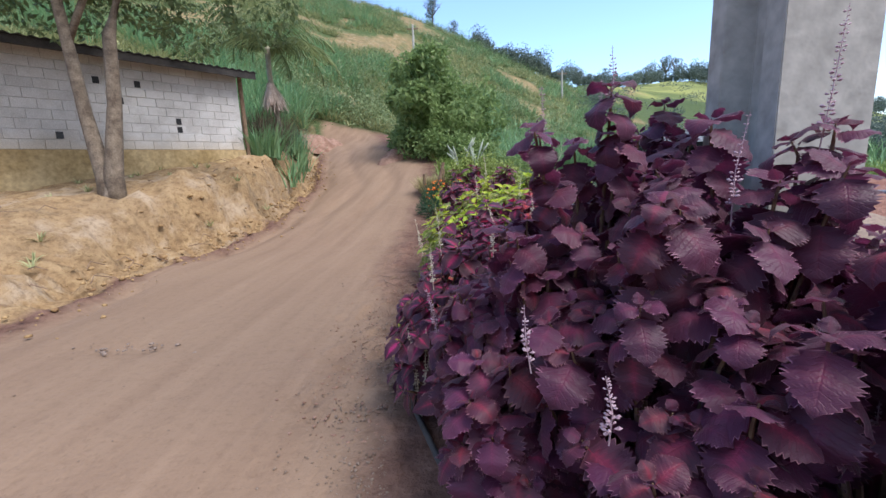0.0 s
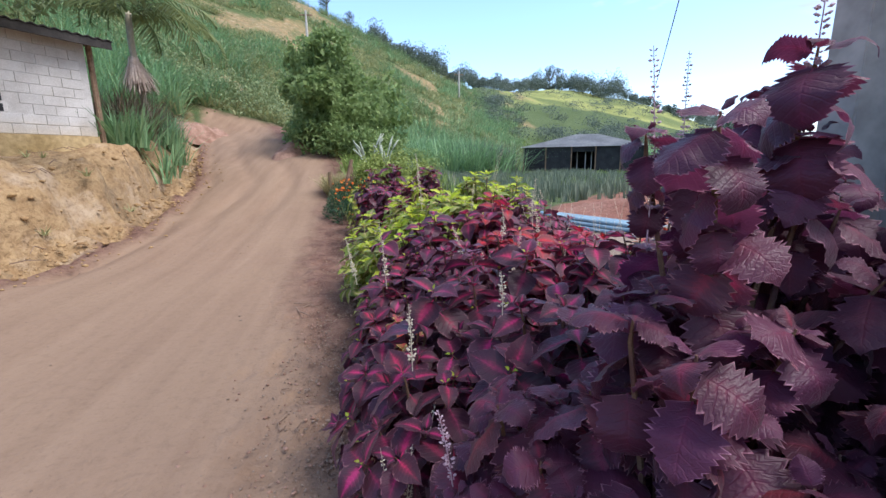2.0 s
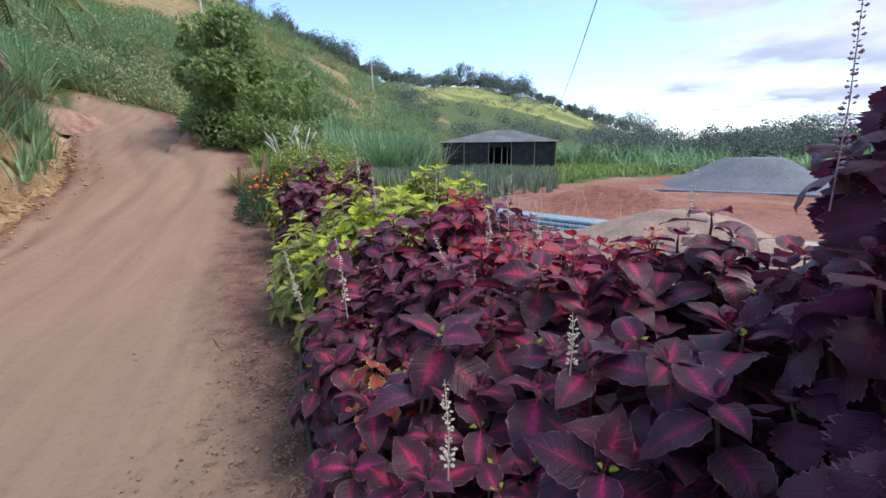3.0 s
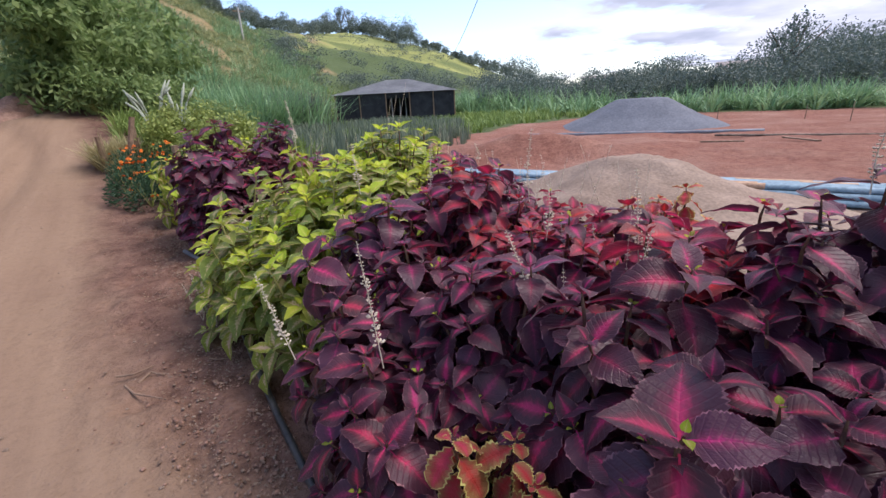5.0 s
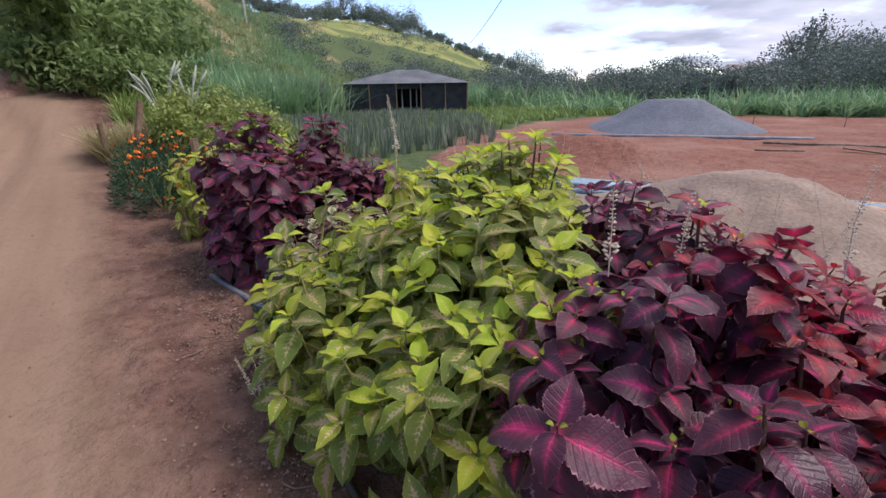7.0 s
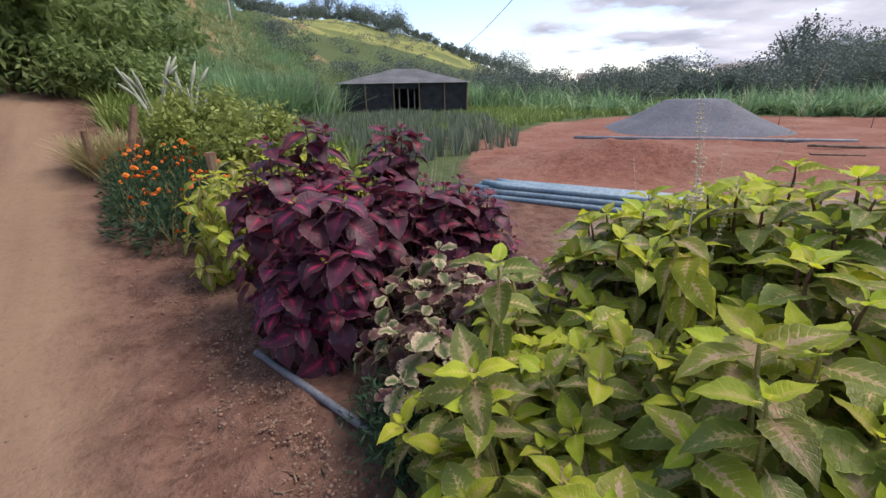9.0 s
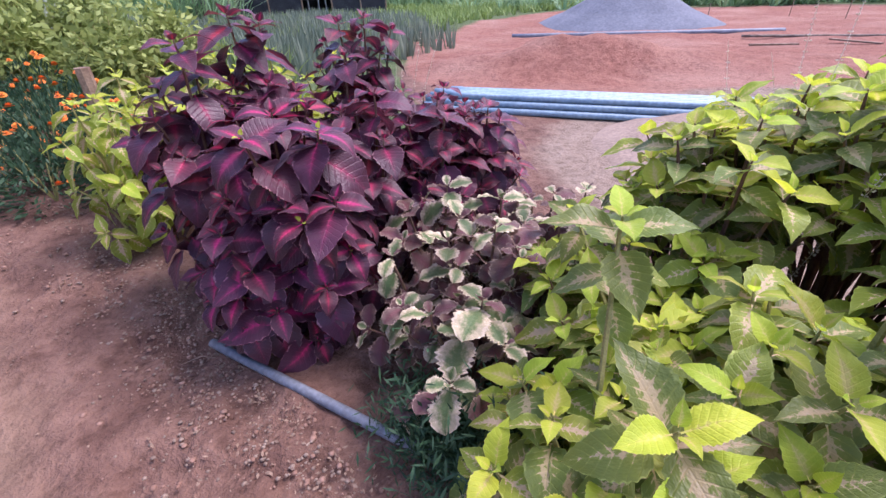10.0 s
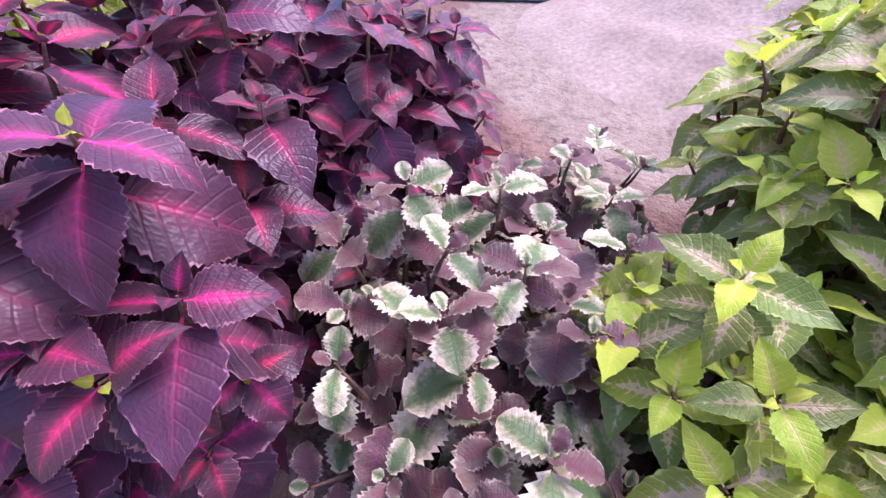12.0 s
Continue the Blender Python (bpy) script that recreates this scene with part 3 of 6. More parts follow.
# ---------- block house on the bank ----------
def build_house():
    a, b = Vector((-10.2, 6.75)), Vector((-6.08, 13.9))
    L = (b - a).length
    ang = math.degrees(math.atan2((b - a).y, (b - a).x))
    m = pose(a.x, a.y, 1.5, 0, 0, ang)
    house = empty("block_house", m, "unfinished grey concrete block shed with a dark sheet roof", "house")
    # local: x along the wall away from the corner, y to the back, z up from 1.5 m
    base = bmesh.new()
    box(base, (0.0, -0.03, -0.9), (L, 0.16, 0.42))
    part("plaster_base", base, MAT["plaster"], house, "ochre stained plaster base")
    for lo, hi in (((0, 4.4, -0.9), (L, 4.56, 2.3)), ((0, 0.162, -0.9), (0.16, 4.398, 2.3)), ((L - 0.16, 0.162, -0.9), (L, 4.398, 2.3))):
        sw = bmesh.new()
        box(sw, lo, hi)
        part("side_wall", sw, MAT["mortar"], house)
    core = bmesh.new()
    box(core, (0.0, 0.002, 0.42), (L - 0.012, 0.14, 2.36))
    wall = part("wall", core, MAT["mortar"], house, "grey concrete block wall")
    # one block for each place, in courses that break joint; a few are left out
    bms = []
    for wd in (0.385, 0.185):
        bm = bmesh.new()
        box(bm, (0.0, -0.004, 0.0), (wd, 0.1, 0.186))
        bmesh.ops.bevel(bm, geom=bm.edges[:], offset=0.006, segments=1, affect="EDGES")
        me = bpy.data.meshes.new("block")
        bm.to_mesh(me)
        bm.free()
        me.materials.append(MAT["block"])
        bms.append(me)
    rng = random.Random(5)
    holes = {(7, 13), (5, 14), (1, 11), (3, 17), (2, 17), (7, 15)}
    for row in range(10):
        x, n = 0.0, 0
        while x < L - 0.2:
            half = row % 2 == 1 and n == 0
            wd = 0.195 if half or L - x < 0.4 else 0.395
            if (row, n) not in holes:
                ob = new("block", bms[0 if wd > 0.3 else 1])
                ob.parent = wall
                ob.location = (x, -0.002 - rng.uniform(0, 0.008), 0.425 + row * 0.194)
            x, n = x + wd, n + 1
    # flat dark panels on the solid core paint the shade inside each gap
    for row, n in sorted(holes):
        holebm = bmesh.new()
        box(holebm, (n * 0.395 - 0.2, -0.012, 0.44 + row * 0.194), (n * 0.395 - 0.08, -0.006, 0.58 + row * 0.194))
        part("opening", holebm, MAT["netting"], wall, "flat dark panel standing in for the shade of a gap between blocks")
    rf = bmesh.new()
    nseg = int(L / 0.09)
    top, bot = [], []
    for i in range(nseg + 1):
        x = -0.35 + (L + 0.7) * i / nseg
        w = 0.018 * math.cos(i * math.pi)
        top.append([rf.verts.new((x, y, 2.46 + w + 0.03 * (y + 0.4))) for y in (-0.42, 4.9)])
        bot.append([rf.verts.new((x, y, 2.44 + w + 0.03 * (y + 0.4))) for y in (-0.42, 4.9)])
    for i in range(nseg):
        rf.faces.new((top[i][0], top[i + 1][0], top[i + 1][1], top[i][1]))
        rf.faces.new((bot[i][0], bot[i][1], bot[i + 1][1], bot[i + 1][0]))
        rf.faces.new((top[i][0], bot[i][0], bot[i + 1][0], top[i + 1][0]))
    roof = part("roof", rf, MAT["roof_dark"], house, "dark weathered corrugated roof sheet")
    # added near-black strip that paints the shadowy underside below the roof edge
    fs = bmesh.new()
    box(fs, (-0.33, -0.4, 2.27), (L + 0.33, -0.37, 2.43))
    part("fascia", fs, MAT["roof_dark"], roof, "dark strip standing in for the shaded underside of the eaves")
    for y in (-0.3, 0.0, 4.4):
        bt = bmesh.new()
        box(bt, (-0.3, y, 2.36), (L + 0.3, y + 0.07, 2.425))
        part("batten", bt, MAT["wood"], roof)
    pl = bmesh.new()
    tube(pl, [(L + 0.12, 0.05, -0.9), (L + 0.12, 0.05, 2.42)], 0.06, 8)
    part("corner_post", pl, MAT["wood"], house, "round wooden corner post")


build_house()


# ---------- concrete post in the flower bed ----------
def build_post():
    post = empty("utility_post", pose(1.18, 3.3, ground_z(1.3, 3.5)), "grey double-T concrete utility post standing in the flower bed", "post")
    bm = bmesh.new()
    prof = [(0, 0), (0.29, 0), (0.29, 0.1), (0.19, 0.13), (0.19, 0.31), (0.29, 0.34), (0.29, 0.44), (0, 0.44), (0, 0.34), (0.1, 0.31), (0.1, 0.13), (0, 0.1)]
    rings = []
    for z, s in ((-0.6, 1.06), (3.0, 1.0), (9.0, 0.8)):
        rings.append([bm.verts.new((0.145 + (x - 0.145) * s, 0.22 + (y - 0.22) * s, z)) for x, y in prof])
    k = len(prof)
    for r0, r1 in zip(rings, rings[1:]):
        for i in range(k):
            bm.faces.new((r0[i], r0[(i + 1) % k], r1[(i + 1) % k], r1[i]))
    bm.faces.new(rings[-1])
    bmesh.ops.bevel(bm, geom=[e for e in bm.edges if abs(e.verts[0].co.z - e.verts[1].co.z) > 1], offset=0.008, segments=2, affect="EDGES")
    part("shaft", bm, MAT["concrete"], post)
    bm = bmesh.new()
    box(bm, (-0.3, 0.16, 5.55), (0.6, 0.28, 5.65))
    part("crossarm", bm, MAT["wood"], post)


build_post()


def cable(name, a, b, sag, r=0.012):
    bm = bmesh.new()
    pts = [Vector(a).lerp(Vector(b), i / 24) - Vector((0, 0, sag * 4 * (i / 24) * (1 - i / 24))) for i in range(25)]
    tube(bm, pts, r, 6)
    ob = part(name, bm, MAT["cable"])
    return tagged(ob, "thin black overhead power cable against the sky", "cable", "overhead cables")


cable("power_cable", (1.3, 3.5, 5.6), (24.0, 39.0, 4.6), 0.9, 0.012)


# ---------- heaps, pipes, shed on the building site ----------
def heap(name, cx, cy, rx, ry, h, turn, mat, label, plateau=0.3, bumpy=0.1, seed=0, power=1.0, lean=0.0):
    n, k = 40, 72
    verts, faces = [], []
    c, s = math.cos(radians(turn)), math.sin(radians(turn))
    for i in range(n + 1):
        q = i / n
        for j in range(k):
            t = 2 * math.pi * j / k
            rr = q * (1 + 0.1 * (vnoise(math.cos(t) * 1.6 + 5, math.sin(t) * 1.6 + 5, seed) - 0.5))
            x, y = rr * rx * math.cos(t), rr * ry * math.sin(t)
            fall = np.clip((q - plateau) / (1 - plateau), 0, 1)
            prof = 1 - fall**power
            prof = prof - 0.12 * (1 - abs(2 * fall - 1)) * (fall > 0)
            z = h * prof * (1 + lean * math.cos(t) * q)
            z += (fbm(x / 0.5 + 9, y / 0.5 + 9, 4, seed) - 0.5) * bumpy * (1 - q**3)
            wx, wy = cx + x * c - y * s, cy + x * s + y * c
            verts.append((wx, wy, float(land(wx, wy)) + z - 0.12 * q**6))
    for i in range(n):
        for j in range(k):
            faces.append((i * k + j, (i + 1) * k + j, (i + 1) * k + (j + 1) % k, i * k + (j + 1) % k))
    ob = raw(name, verts, faces, mat, smooth=True)
    return tagged(ob, label, "heap")


heap("soil_heap", -2.9, 20.6, 1.3, 0.6, 0.4, 70, MAT["red_soil"], "low heap of reddish soil at the road's edge", 0.25, 0.5, 13, 1.3)
heap("soil_heap", -7.3, 24.0, 1.6, 0.8, 0.5, 70, MAT["red_soil"], "low heap of pale pinkish soil at the road's edge", 0.25, 0.55, 14, 1.3)
heap("gravel_heap", 16.1, 14.5, 3.3, 2.9, 1.04, -60, MAT["gravel"], "grey crushed stone heap on the red building site", 0.28, 0.08, 3)
heap("sand_heap", 4.25, 7.0, 2.55, 2.1, 0.6, -65, MAT["sand"], "heap of pale brown building sand beside the flower bed", 0.14, 0.2, 7, 0.85)


def build_pipes():
    a, b = Vector((3.55, 11.3)), Vector((6.35, 5.0))
    d = (b - a).normalized()
    nrm = Vector((d.y, -d.x))
    rng = random.Random(4)
    layers = [(i * 0.08, 0.0) for i in range(9)] + [(0.04 + i * 0.08, 0.07) for i in range(8)] + [(0.08 + i * 0.08, 0.14) for i in range(5)]
    for i, (off, up) in enumerate(layers):
        sh = rng.uniform(-0.25, 0.25)
        bm = bmesh.new()
        L = (b - a).length
        n = 12
        ring_r = [(0, 0.042), (0.14, 0.042), (0.16, 0.037), (L, 0.037)]
        rings = [[bm.verts.new((x, rr * math.cos(2 * math.pi * k / n), rr * math.sin(2 * math.pi * k / n))) for k in range(n)] for x, rr in ring_r + [(L, 0.032), (L - 0.4, 0.032)]]
        for r0, r1 in zip(rings, rings[1:]):
            for k in range(n):
                bm.faces.new((r0[k], r1[k], r1[(k + 1) % n], r0[(k + 1) % n]))
        bm.faces.new(rings[0])
        pipe = empty("water_pipe", pose(a.x + d.x * sh - nrm.x * (off - 0.4), a.y + d.y * sh - nrm.y * (off - 0.4), ground_z(4.6, 9) + 0.05 + up, 0, 0, math.degrees(math.atan2(d.y, d.x))),
                     "long blue plastic water pipe lying in a stack", "pipe", "stacked blue pipes")
        body = part("tube", bm, MAT["pipe_blue"], pipe, smooth=True)
        if i % 3 != 1:
            sl = bmesh.new()
            x0 = L - rng.uniform(1.1, 3.4)
            tube(sl, [(x0, 0, 0), (x0 + rng.uniform(0.5, 1.0), 0, 0)], 0.0395, 14)
            part("sleeve", sl, MAT["pipe_brown"], body, "dusty brown sleeve")


build_pipes()


def long_pipe(name, a, b, r, mat, label, z=None):
    bm = bmesh.new()
    rng = random.Random(len(label))
    n = 12
    pts = []
    for i in range(n + 1):
        p = Vector((a[0], a[1], 0)).lerp(Vector((b[0], b[1], 0)), i / n)
        p.x += rng.uniform(-0.03, 0.03)
        pts.append((p.x, p.y, ground_z(p.x, p.y) + r * 0.8 + (z or 0)))
    tube(bm, pts, r, 10)
    return tagged(part(name, bm, mat, smooth=True), label, "pipe")


long_pipe("site_pipe", (10.5, 15.3), (14.6, 9.6), 0.06, MAT["pipe_grey"], "long grey pipe lying on red earth")
long_pipe("site_pipe", (13.0, 10.2), (15.5, 5.0), 0.032, MAT["bark"], "dark dusty pipe lying on red earth")


def build_shed():
    A, B = Vector((11.3, 34.2)), Vector((18.3, 30.0))
    d = (B - A)
    L = d.length
    ang = math.degrees(math.atan2(d.y, d.x))
    z0 = ground_z(15.5, 32)
    shed = empty("shade_house", pose(A.x, A.y, z0, 0, 0, ang), "black netting plant nursery shed with a grey hipped roof", "shed")
    H = 1.95 - z0 + 0.05
    bm = bmesh.new()
    box(bm, (0.0, 0.0, 0), (L * 0.42, 0.04, H))
    box(bm, (L * 0.62, 0.0, 0), (L, 0.04, H))
    box(bm, (L * 0.42, 0.0, H - 0.35), (L * 0.62, 0.04, H))
    box(bm, (0, 0.04, 0), (0.04, 5.0, H))
    box(bm, (L - 0.04, 0.04, 0), (L, 5.0, H))
    box(bm, (0.04, 4.96, 0), (L - 0.04, 5.0, H))
    part("net_wall", bm, MAT["netting"], shed, "black shade net walls")
    rf = bmesh.new()
    e = 0.25
    c = [rf.verts.new(p) for p in ((-e, -e, H), (L + e, -e, H), (L + e, 5 + e, H), (-e, 5 + e, H), (L * 0.42, 2.5, H + 0.95), (L * 0.62, 2.5, H + 0.95))]
    for q in ((0, 1, 5, 4), (1, 2, 5), (2, 3, 4, 5), (3, 0, 4)):
        rf.faces.new([c[i] for i in q])
    bmesh.ops.solidify(rf, geom=rf.faces[:], thickness=0.05)
    part("roof", rf, MAT["net_roof"], shed, "grey net roof")
    for x in (0.0, L * 0.2, L * 0.42, L * 0.62, L * 0.82, L):
        p = bmesh.new()
        tube(p, [(x, -0.06, 0), (x, -0.06, H)], 0.045, 7)
        part("pole", p, MAT["wood"], shed)
    for x in (L * 0.46, L * 0.53, L * 0.58):
        p = bmesh.new()
        box(p, (x, 0.6, 0), (x + 0.06, 0.66, H - 0.1))
        part("inner_pole", p, MAT["pole_wood"], shed, "pale inner pole")


build_shed()


def utility_pole(az, el0, el1, r):
    x, y = r * math.sin(radians(az)), 3 + r * math.cos(radians(az))
    z = ground_z(x, y)
    h = 1.3 + r * math.tan(radians(el1)) - z
    pole = empty("utility_pole", pose(x, y, z), "pale concrete utility pole on the green hillside", "pole", "poles on the hill")
    bm = bmesh.new()
    tube(bm, [(0, 0, -0.5), (0, 0, h)], [0.2, 0.12], 8)
    part("shaft", bm, MAT["pole_wood"], pole)
    bm = bmesh.new()
    box(bm, (-0.8, -0.05, h - 0.6), (0.8, 0.05, h - 0.45))
    part("crossarm", bm, MAT["wood"], pole)


utility_pole(-6.4, 12, 16.6, 62)
utility_pole(11.75, 7, 10.4, 80)


for px, py, ph in ((17.8, 12.4, 0.55), (19.0, 8.8, 0.65), (20.5, 10.5, 0.5)):
    bm = bmesh.new()
    gz = ground_z(px, py)
    tube(bm, [(px, py, gz - 0.1), (px + 0.03, py, gz + ph)], [0.016, 0.012], 6)
    tagged(part("site_stake", bm, MAT["wood"]), "thin wooden marking stake in the red earth", "stake", "site stakes")
rngk = random.Random(61)
for px, py in ((8.3, 10.2), (9.6, 8.6), (11.2, 9.2), (10.4, 7.2), (12.4, 8.0), (8.9, 12.4)):
    bm = bmesh.new()
    lk = rngk.uniform(0.3, 0.8)
    box(bm, (-lk, -0.05, 0.0), (lk, 0.05, 0.03), pose(px, py, ground_z(px, py) + 0.05, 0, 0, rngk.uniform(0, 180)))
    tagged(part("plank", bm, MAT["wood"]), "weathered board lying on the red earth", "plank", "boards on the site")


# ---------- small far houses ----------
def far_house(az, r, w, h, turn, roof="house_roof", lift=0.0):
    x, y = r * math.sin(radians(az)), 5 + r * math.cos(radians(az))
    z = ground_z(x, y) + lift
    hs = empty("far_house", pose(x, y, z, 0, 0, turn), "small pale farmhouse with a low pitched roof", "house", "houses across the valley")
    bm = bmesh.new()
    box(bm, (-w / 2, -2.5, -1 - lift), (w / 2, 2.5, h))
    part("wall", bm, MAT["house_white"], hs)
    rf = bmesh.new()
    c = [rf.verts.new(p) for p in ((-w / 2 - 0.5, -3.1, h), (w / 2 + 0.5, -3.1, h), (w / 2 + 0.5, 3.1, h), (-w / 2 - 0.5, 3.1, h), (-w / 2 - 0.5, 0, h + 1.4), (w / 2 + 0.5, 0, h + 1.4))]
    for q in ((0, 1, 5, 4), (2, 3, 4, 5), (1, 2, 5), (3, 0, 4), (0, 3, 2, 1)):
        rf.faces.new([c[i] for i in q])
    part("roof", rf, MAT[roof], hs)
    for i in range(3):
        wb = bmesh.new()
        xx = -w / 2 + w * (i + 0.5) / 3
        box(wb, (xx - 0.4, -2.56, h * 0.35), (xx + 0.4, -2.49, h * 0.75))
        part("window", wb, MAT["netting"], hs)


far_house(53.5, 120, 8, 2.6, -50)
far_house(55.5, 128, 7, 2.6, -60)
far_house(67.5, 95, 7, 2.4, -70, "house_roof", 0.5)


# ---------- grasses, woods, trees ----------
def blades(name, points, height, width, count, mat, label, seed=0, lean=0.35, segs=3, curl=0.5, category="grass", kind="stuff", spread=0.25):
    """Tufts of bent tapering blades at the given places, in one mesh."""
    rng = np.random.default_rng(seed)
    P = np.repeat(np.asarray(points, float), count, axis=0)
    n = len(P)
    az = rng.uniform(0, 2 * np.pi, n)
    L = height * rng.uniform(0.55, 1.15, n)
    le = lean * rng.uniform(0.1, 1.2, n)
    out = np.stack([np.cos(az), np.sin(az), np.zeros(n)], 1)
    side = np.stack([-np.sin(az), np.cos(az), np.zeros(n)], 1)
    base = P + out * (spread * height * rng.uniform(0, 1, n))[:, None]
    V, F = [], []
    for k in range(segs + 1):
        q = k / segs
        w = width * (1 - q) ** 0.7 * 0.5 + 0.002
        c = base + out * (L * le * (q + curl * q * q))[:, None]
        c[:, 2] += L * (q - curl * le * q * q * 0.8) - 0.03
        V += [c - side * w, c + side * w]
    V = np.stack(V, 1)
    m = 2 * (segs + 1)
    idx = (np.arange(n) * m)[:, None]
    for k in range(segs):
        F.append(idx + np.array([2 * k, 2 * k + 1, 2 * k + 3, 2 * k + 2]))
    F = np.concatenate(F, 0)
    return tagged(raw(name, V.reshape(-1, 3), F, mat, smooth=False), label, category, kind=kind)


def leaf_cards(centres, size, seed=0, up=0.3, aspect=0.5):
    """Corners and faces of many small pointed leaves about given centres."""
    rng = np.random.default_rng(seed)
    n = len(centres)
    d = rng.normal(size=(n, 3))
    d[:, 2] -= up
    d /= np.linalg.norm(d, axis=1)[:, None]
    nn = rng.normal(size=(n, 3))
    nn[:, 2] += 1.2
    s = np.cross(d, nn)
    s /= np.linalg.norm(s, axis=1)[:, None] + 1e-9
    L = (size * rng.uniform(0.6, 1.3, n))[:, None]
    c = np.asarray(centres)
    V = np.stack([c, c + d * L * 0.5 + s * L * aspect * 0.5, c + d * L, c + d * L * 0.5 - s * L * aspect * 0.5], 1).reshape(-1, 3)
    F = (np.arange(n) * 4)[:, None] + np.arange(4)
    return V, F


def on_land(xy, lift=0.0):
    xy = np.asarray(xy, float)
    return np.column_stack([xy, land(xy[:, 0], xy[:, 1]) + lift])


def scatter_polar(n, az0, az1, rmin, rmax, seed, power=0.6):
    rng = np.random.default_rng(seed)
    az = np.radians(rng.uniform(az0, az1, n))
    r = rmin + (rmax - rmin) * rng.uniform(0, 1, n) ** (1 / power)
    return np.column_stack([r * np.sin(az), 5 + r * np.cos(az)])


def clear_of_road(p, gap=0.5):
    return p[(p[:, 0] < road_left(p[:, 1]) - gap) | (p[:, 0] > road_right(p[:, 1]) + gap) | (p[:, 1] > 28.5)]


hp = scatter_polar(15000, -62, 20, 19, 100, 1, 0.9)
hp = hp[np.hypot(hp[:, 0], hp[:, 1] - 5) > hill_start(np.degrees(np.arctan2(hp[:, 0], hp[:, 1] - 5))) + 1]
hp = clear_of_road(hp, 0.8)
hp = hp[fbm(hp[:, 0] / 9, hp[:, 1] / 9, 3, 41) < 0.61]
# a bare cut slope beside the shed
ha, hr = np.degrees(np.arctan2(hp[:, 0], hp[:, 1] - 5)), np.hypot(hp[:, 0], hp[:, 1] - 5)
hp = hp[~((np.abs(ha - 19.2) < 1.7) & (hr < 48))]
blades("hill_grass", on_land(hp), 0.95, 0.08, 9, MAT["hill_grass"], "tall rough grass covering the steep hillside", 2, 0.9, 2, 0.9)
hq = hp[(fbm(hp[:, 0] / 6, hp[:, 1] / 6, 3, 77) > 0.53)]
blades("cane_grass", on_land(hq), 1.8, 0.09, 9, MAT["cane"], "thickets of tall blue-green cane grass on the slope", 3, 0.6, 2, 0.9)
hs = hp[(fbm(hp[:, 0] / 5, hp[:, 1] / 5, 3, 91) > 0.6)][::3]
rgs = np.random.default_rng(17)
hc = on_land(hs)
hc = np.repeat(hc, 110, axis=0) + np.abs(rgs.normal(size=(len(hs) * 110, 3))) * [0, 0, 0.9] + rgs.normal(size=(len(hs) * 110, 3)) * [0.8, 0.8, 0.1]
V, F = leaf_cards(hc, 0.19, 18, 0.1, 0.5)
tagged(raw("hill_shrubs", V, F, MAT["shrub"]), "low mixed shrubs scattered over the hillside", "shrubs", kind="stuff")
# valley grass between the site and the hills
vp = scatter_polar(5000, 14, 62, 16, 75, 9, 0.8)
va = np.degrees(np.arctan2(vp[:, 0], vp[:, 1] - 5))
vr = np.hypot(vp[:, 0], vp[:, 1] - 5)
vp = vp[vr > np.interp(va, [14, 20, 34, 40, 46, 52, 62], [16, 14, 15, 18, 23, 27, 30])]
blades("valley_grass", on_land(vp), 0.5, 0.06, 9, MAT["meadow"], "green grass between the building site and the hills", 4, 0.6, 2)
# dense cane thicket right of the road
cp = np.random.default_rng(12).normal(size=(420, 2)) * [1.7, 2.6] + [6.0, 34.5]
blades("cane_thicket", on_land(cp), 3.0, 0.08, 14, MAT["cane"], "dense thicket of tall cane grass below the hill", 5, 0.55, 3, 1.0)
dp = np.random.default_rng(16).normal(size=(110, 2)) * [0.9, 1.0] + [7.6, 32.6]
blades("dry_cane", on_land(dp), 2.4, 0.05, 14, MAT["dark_cane"], "dark dry cane stalks in the green thicket", 23, 0.35, 3, 0.8)
cp = np.random.default_rng(13).normal(size=(260, 2)) * [3.6, 3.0] + [28.5, 40.0]
blades("cane_thicket", on_land(cp), 2.7, 0.09, 14, MAT["cane"], "dense thicket of tall cane grass behind the shed", 6, 0.6, 3, 1.0)
# spiky grey-green plants in the plot before the shed
rg = np.random.default_rng(14)
ap = np.column_stack([rg.uniform(1.0, 13.5, 1500), rg.uniform(13.0, 30, 1500)])
ap = ap[(ap[:, 0] > road_right(ap[:, 1]) + 1.6) & (ap[:, 0] / (ap[:, 1] - 4) < 0.72) & (ap[:, 1] > 13 + 0.25 * ap[:, 0])]
blades("spiky_plants", on_land(ap), 0.62, 0.06, 10, MAT["agave"], "rows of upright grey-green spiky leaves", 7, 0.22, 3, 0.2, "plant")
# roadside shrubs and weeds beyond the bed
sp = np.random.default_rng(15)
wp = np.column_stack([sp.uniform(-0.9, 2.6, 300), sp.uniform(13.4, 21, 300)])
wp = wp[wp[:, 0] > road_right(wp[:, 1]) + 0.35]
blades("weeds", on_land(wp), 0.6, 0.045, 12, MAT["meadow"], "light green weeds along the road's edge", 8, 0.6)
bp = np.column_stack([sp.uniform(-7.5, -5.2, 150), sp.uniform(14.2, 19.5, 150)])
bp = bp[bp[:, 0] < road_left(bp[:, 1]) - 0.5]
blades("bank_grass", on_land(bp), 1.0, 0.05, 14, MAT["cane"], "green grass tufts on top of the bank", 9, 0.5)
bs = np.column_stack([sp.uniform(-8, -4.2, 34), sp.uniform(4.5, 13, 34)])
bs = bs[bs[:, 0] < road_left(bs[:, 1]) - 0.3]
br = np.column_stack([sp.normal(-6.4, 0.35, 46), sp.normal(15.7, 0.45, 46)])
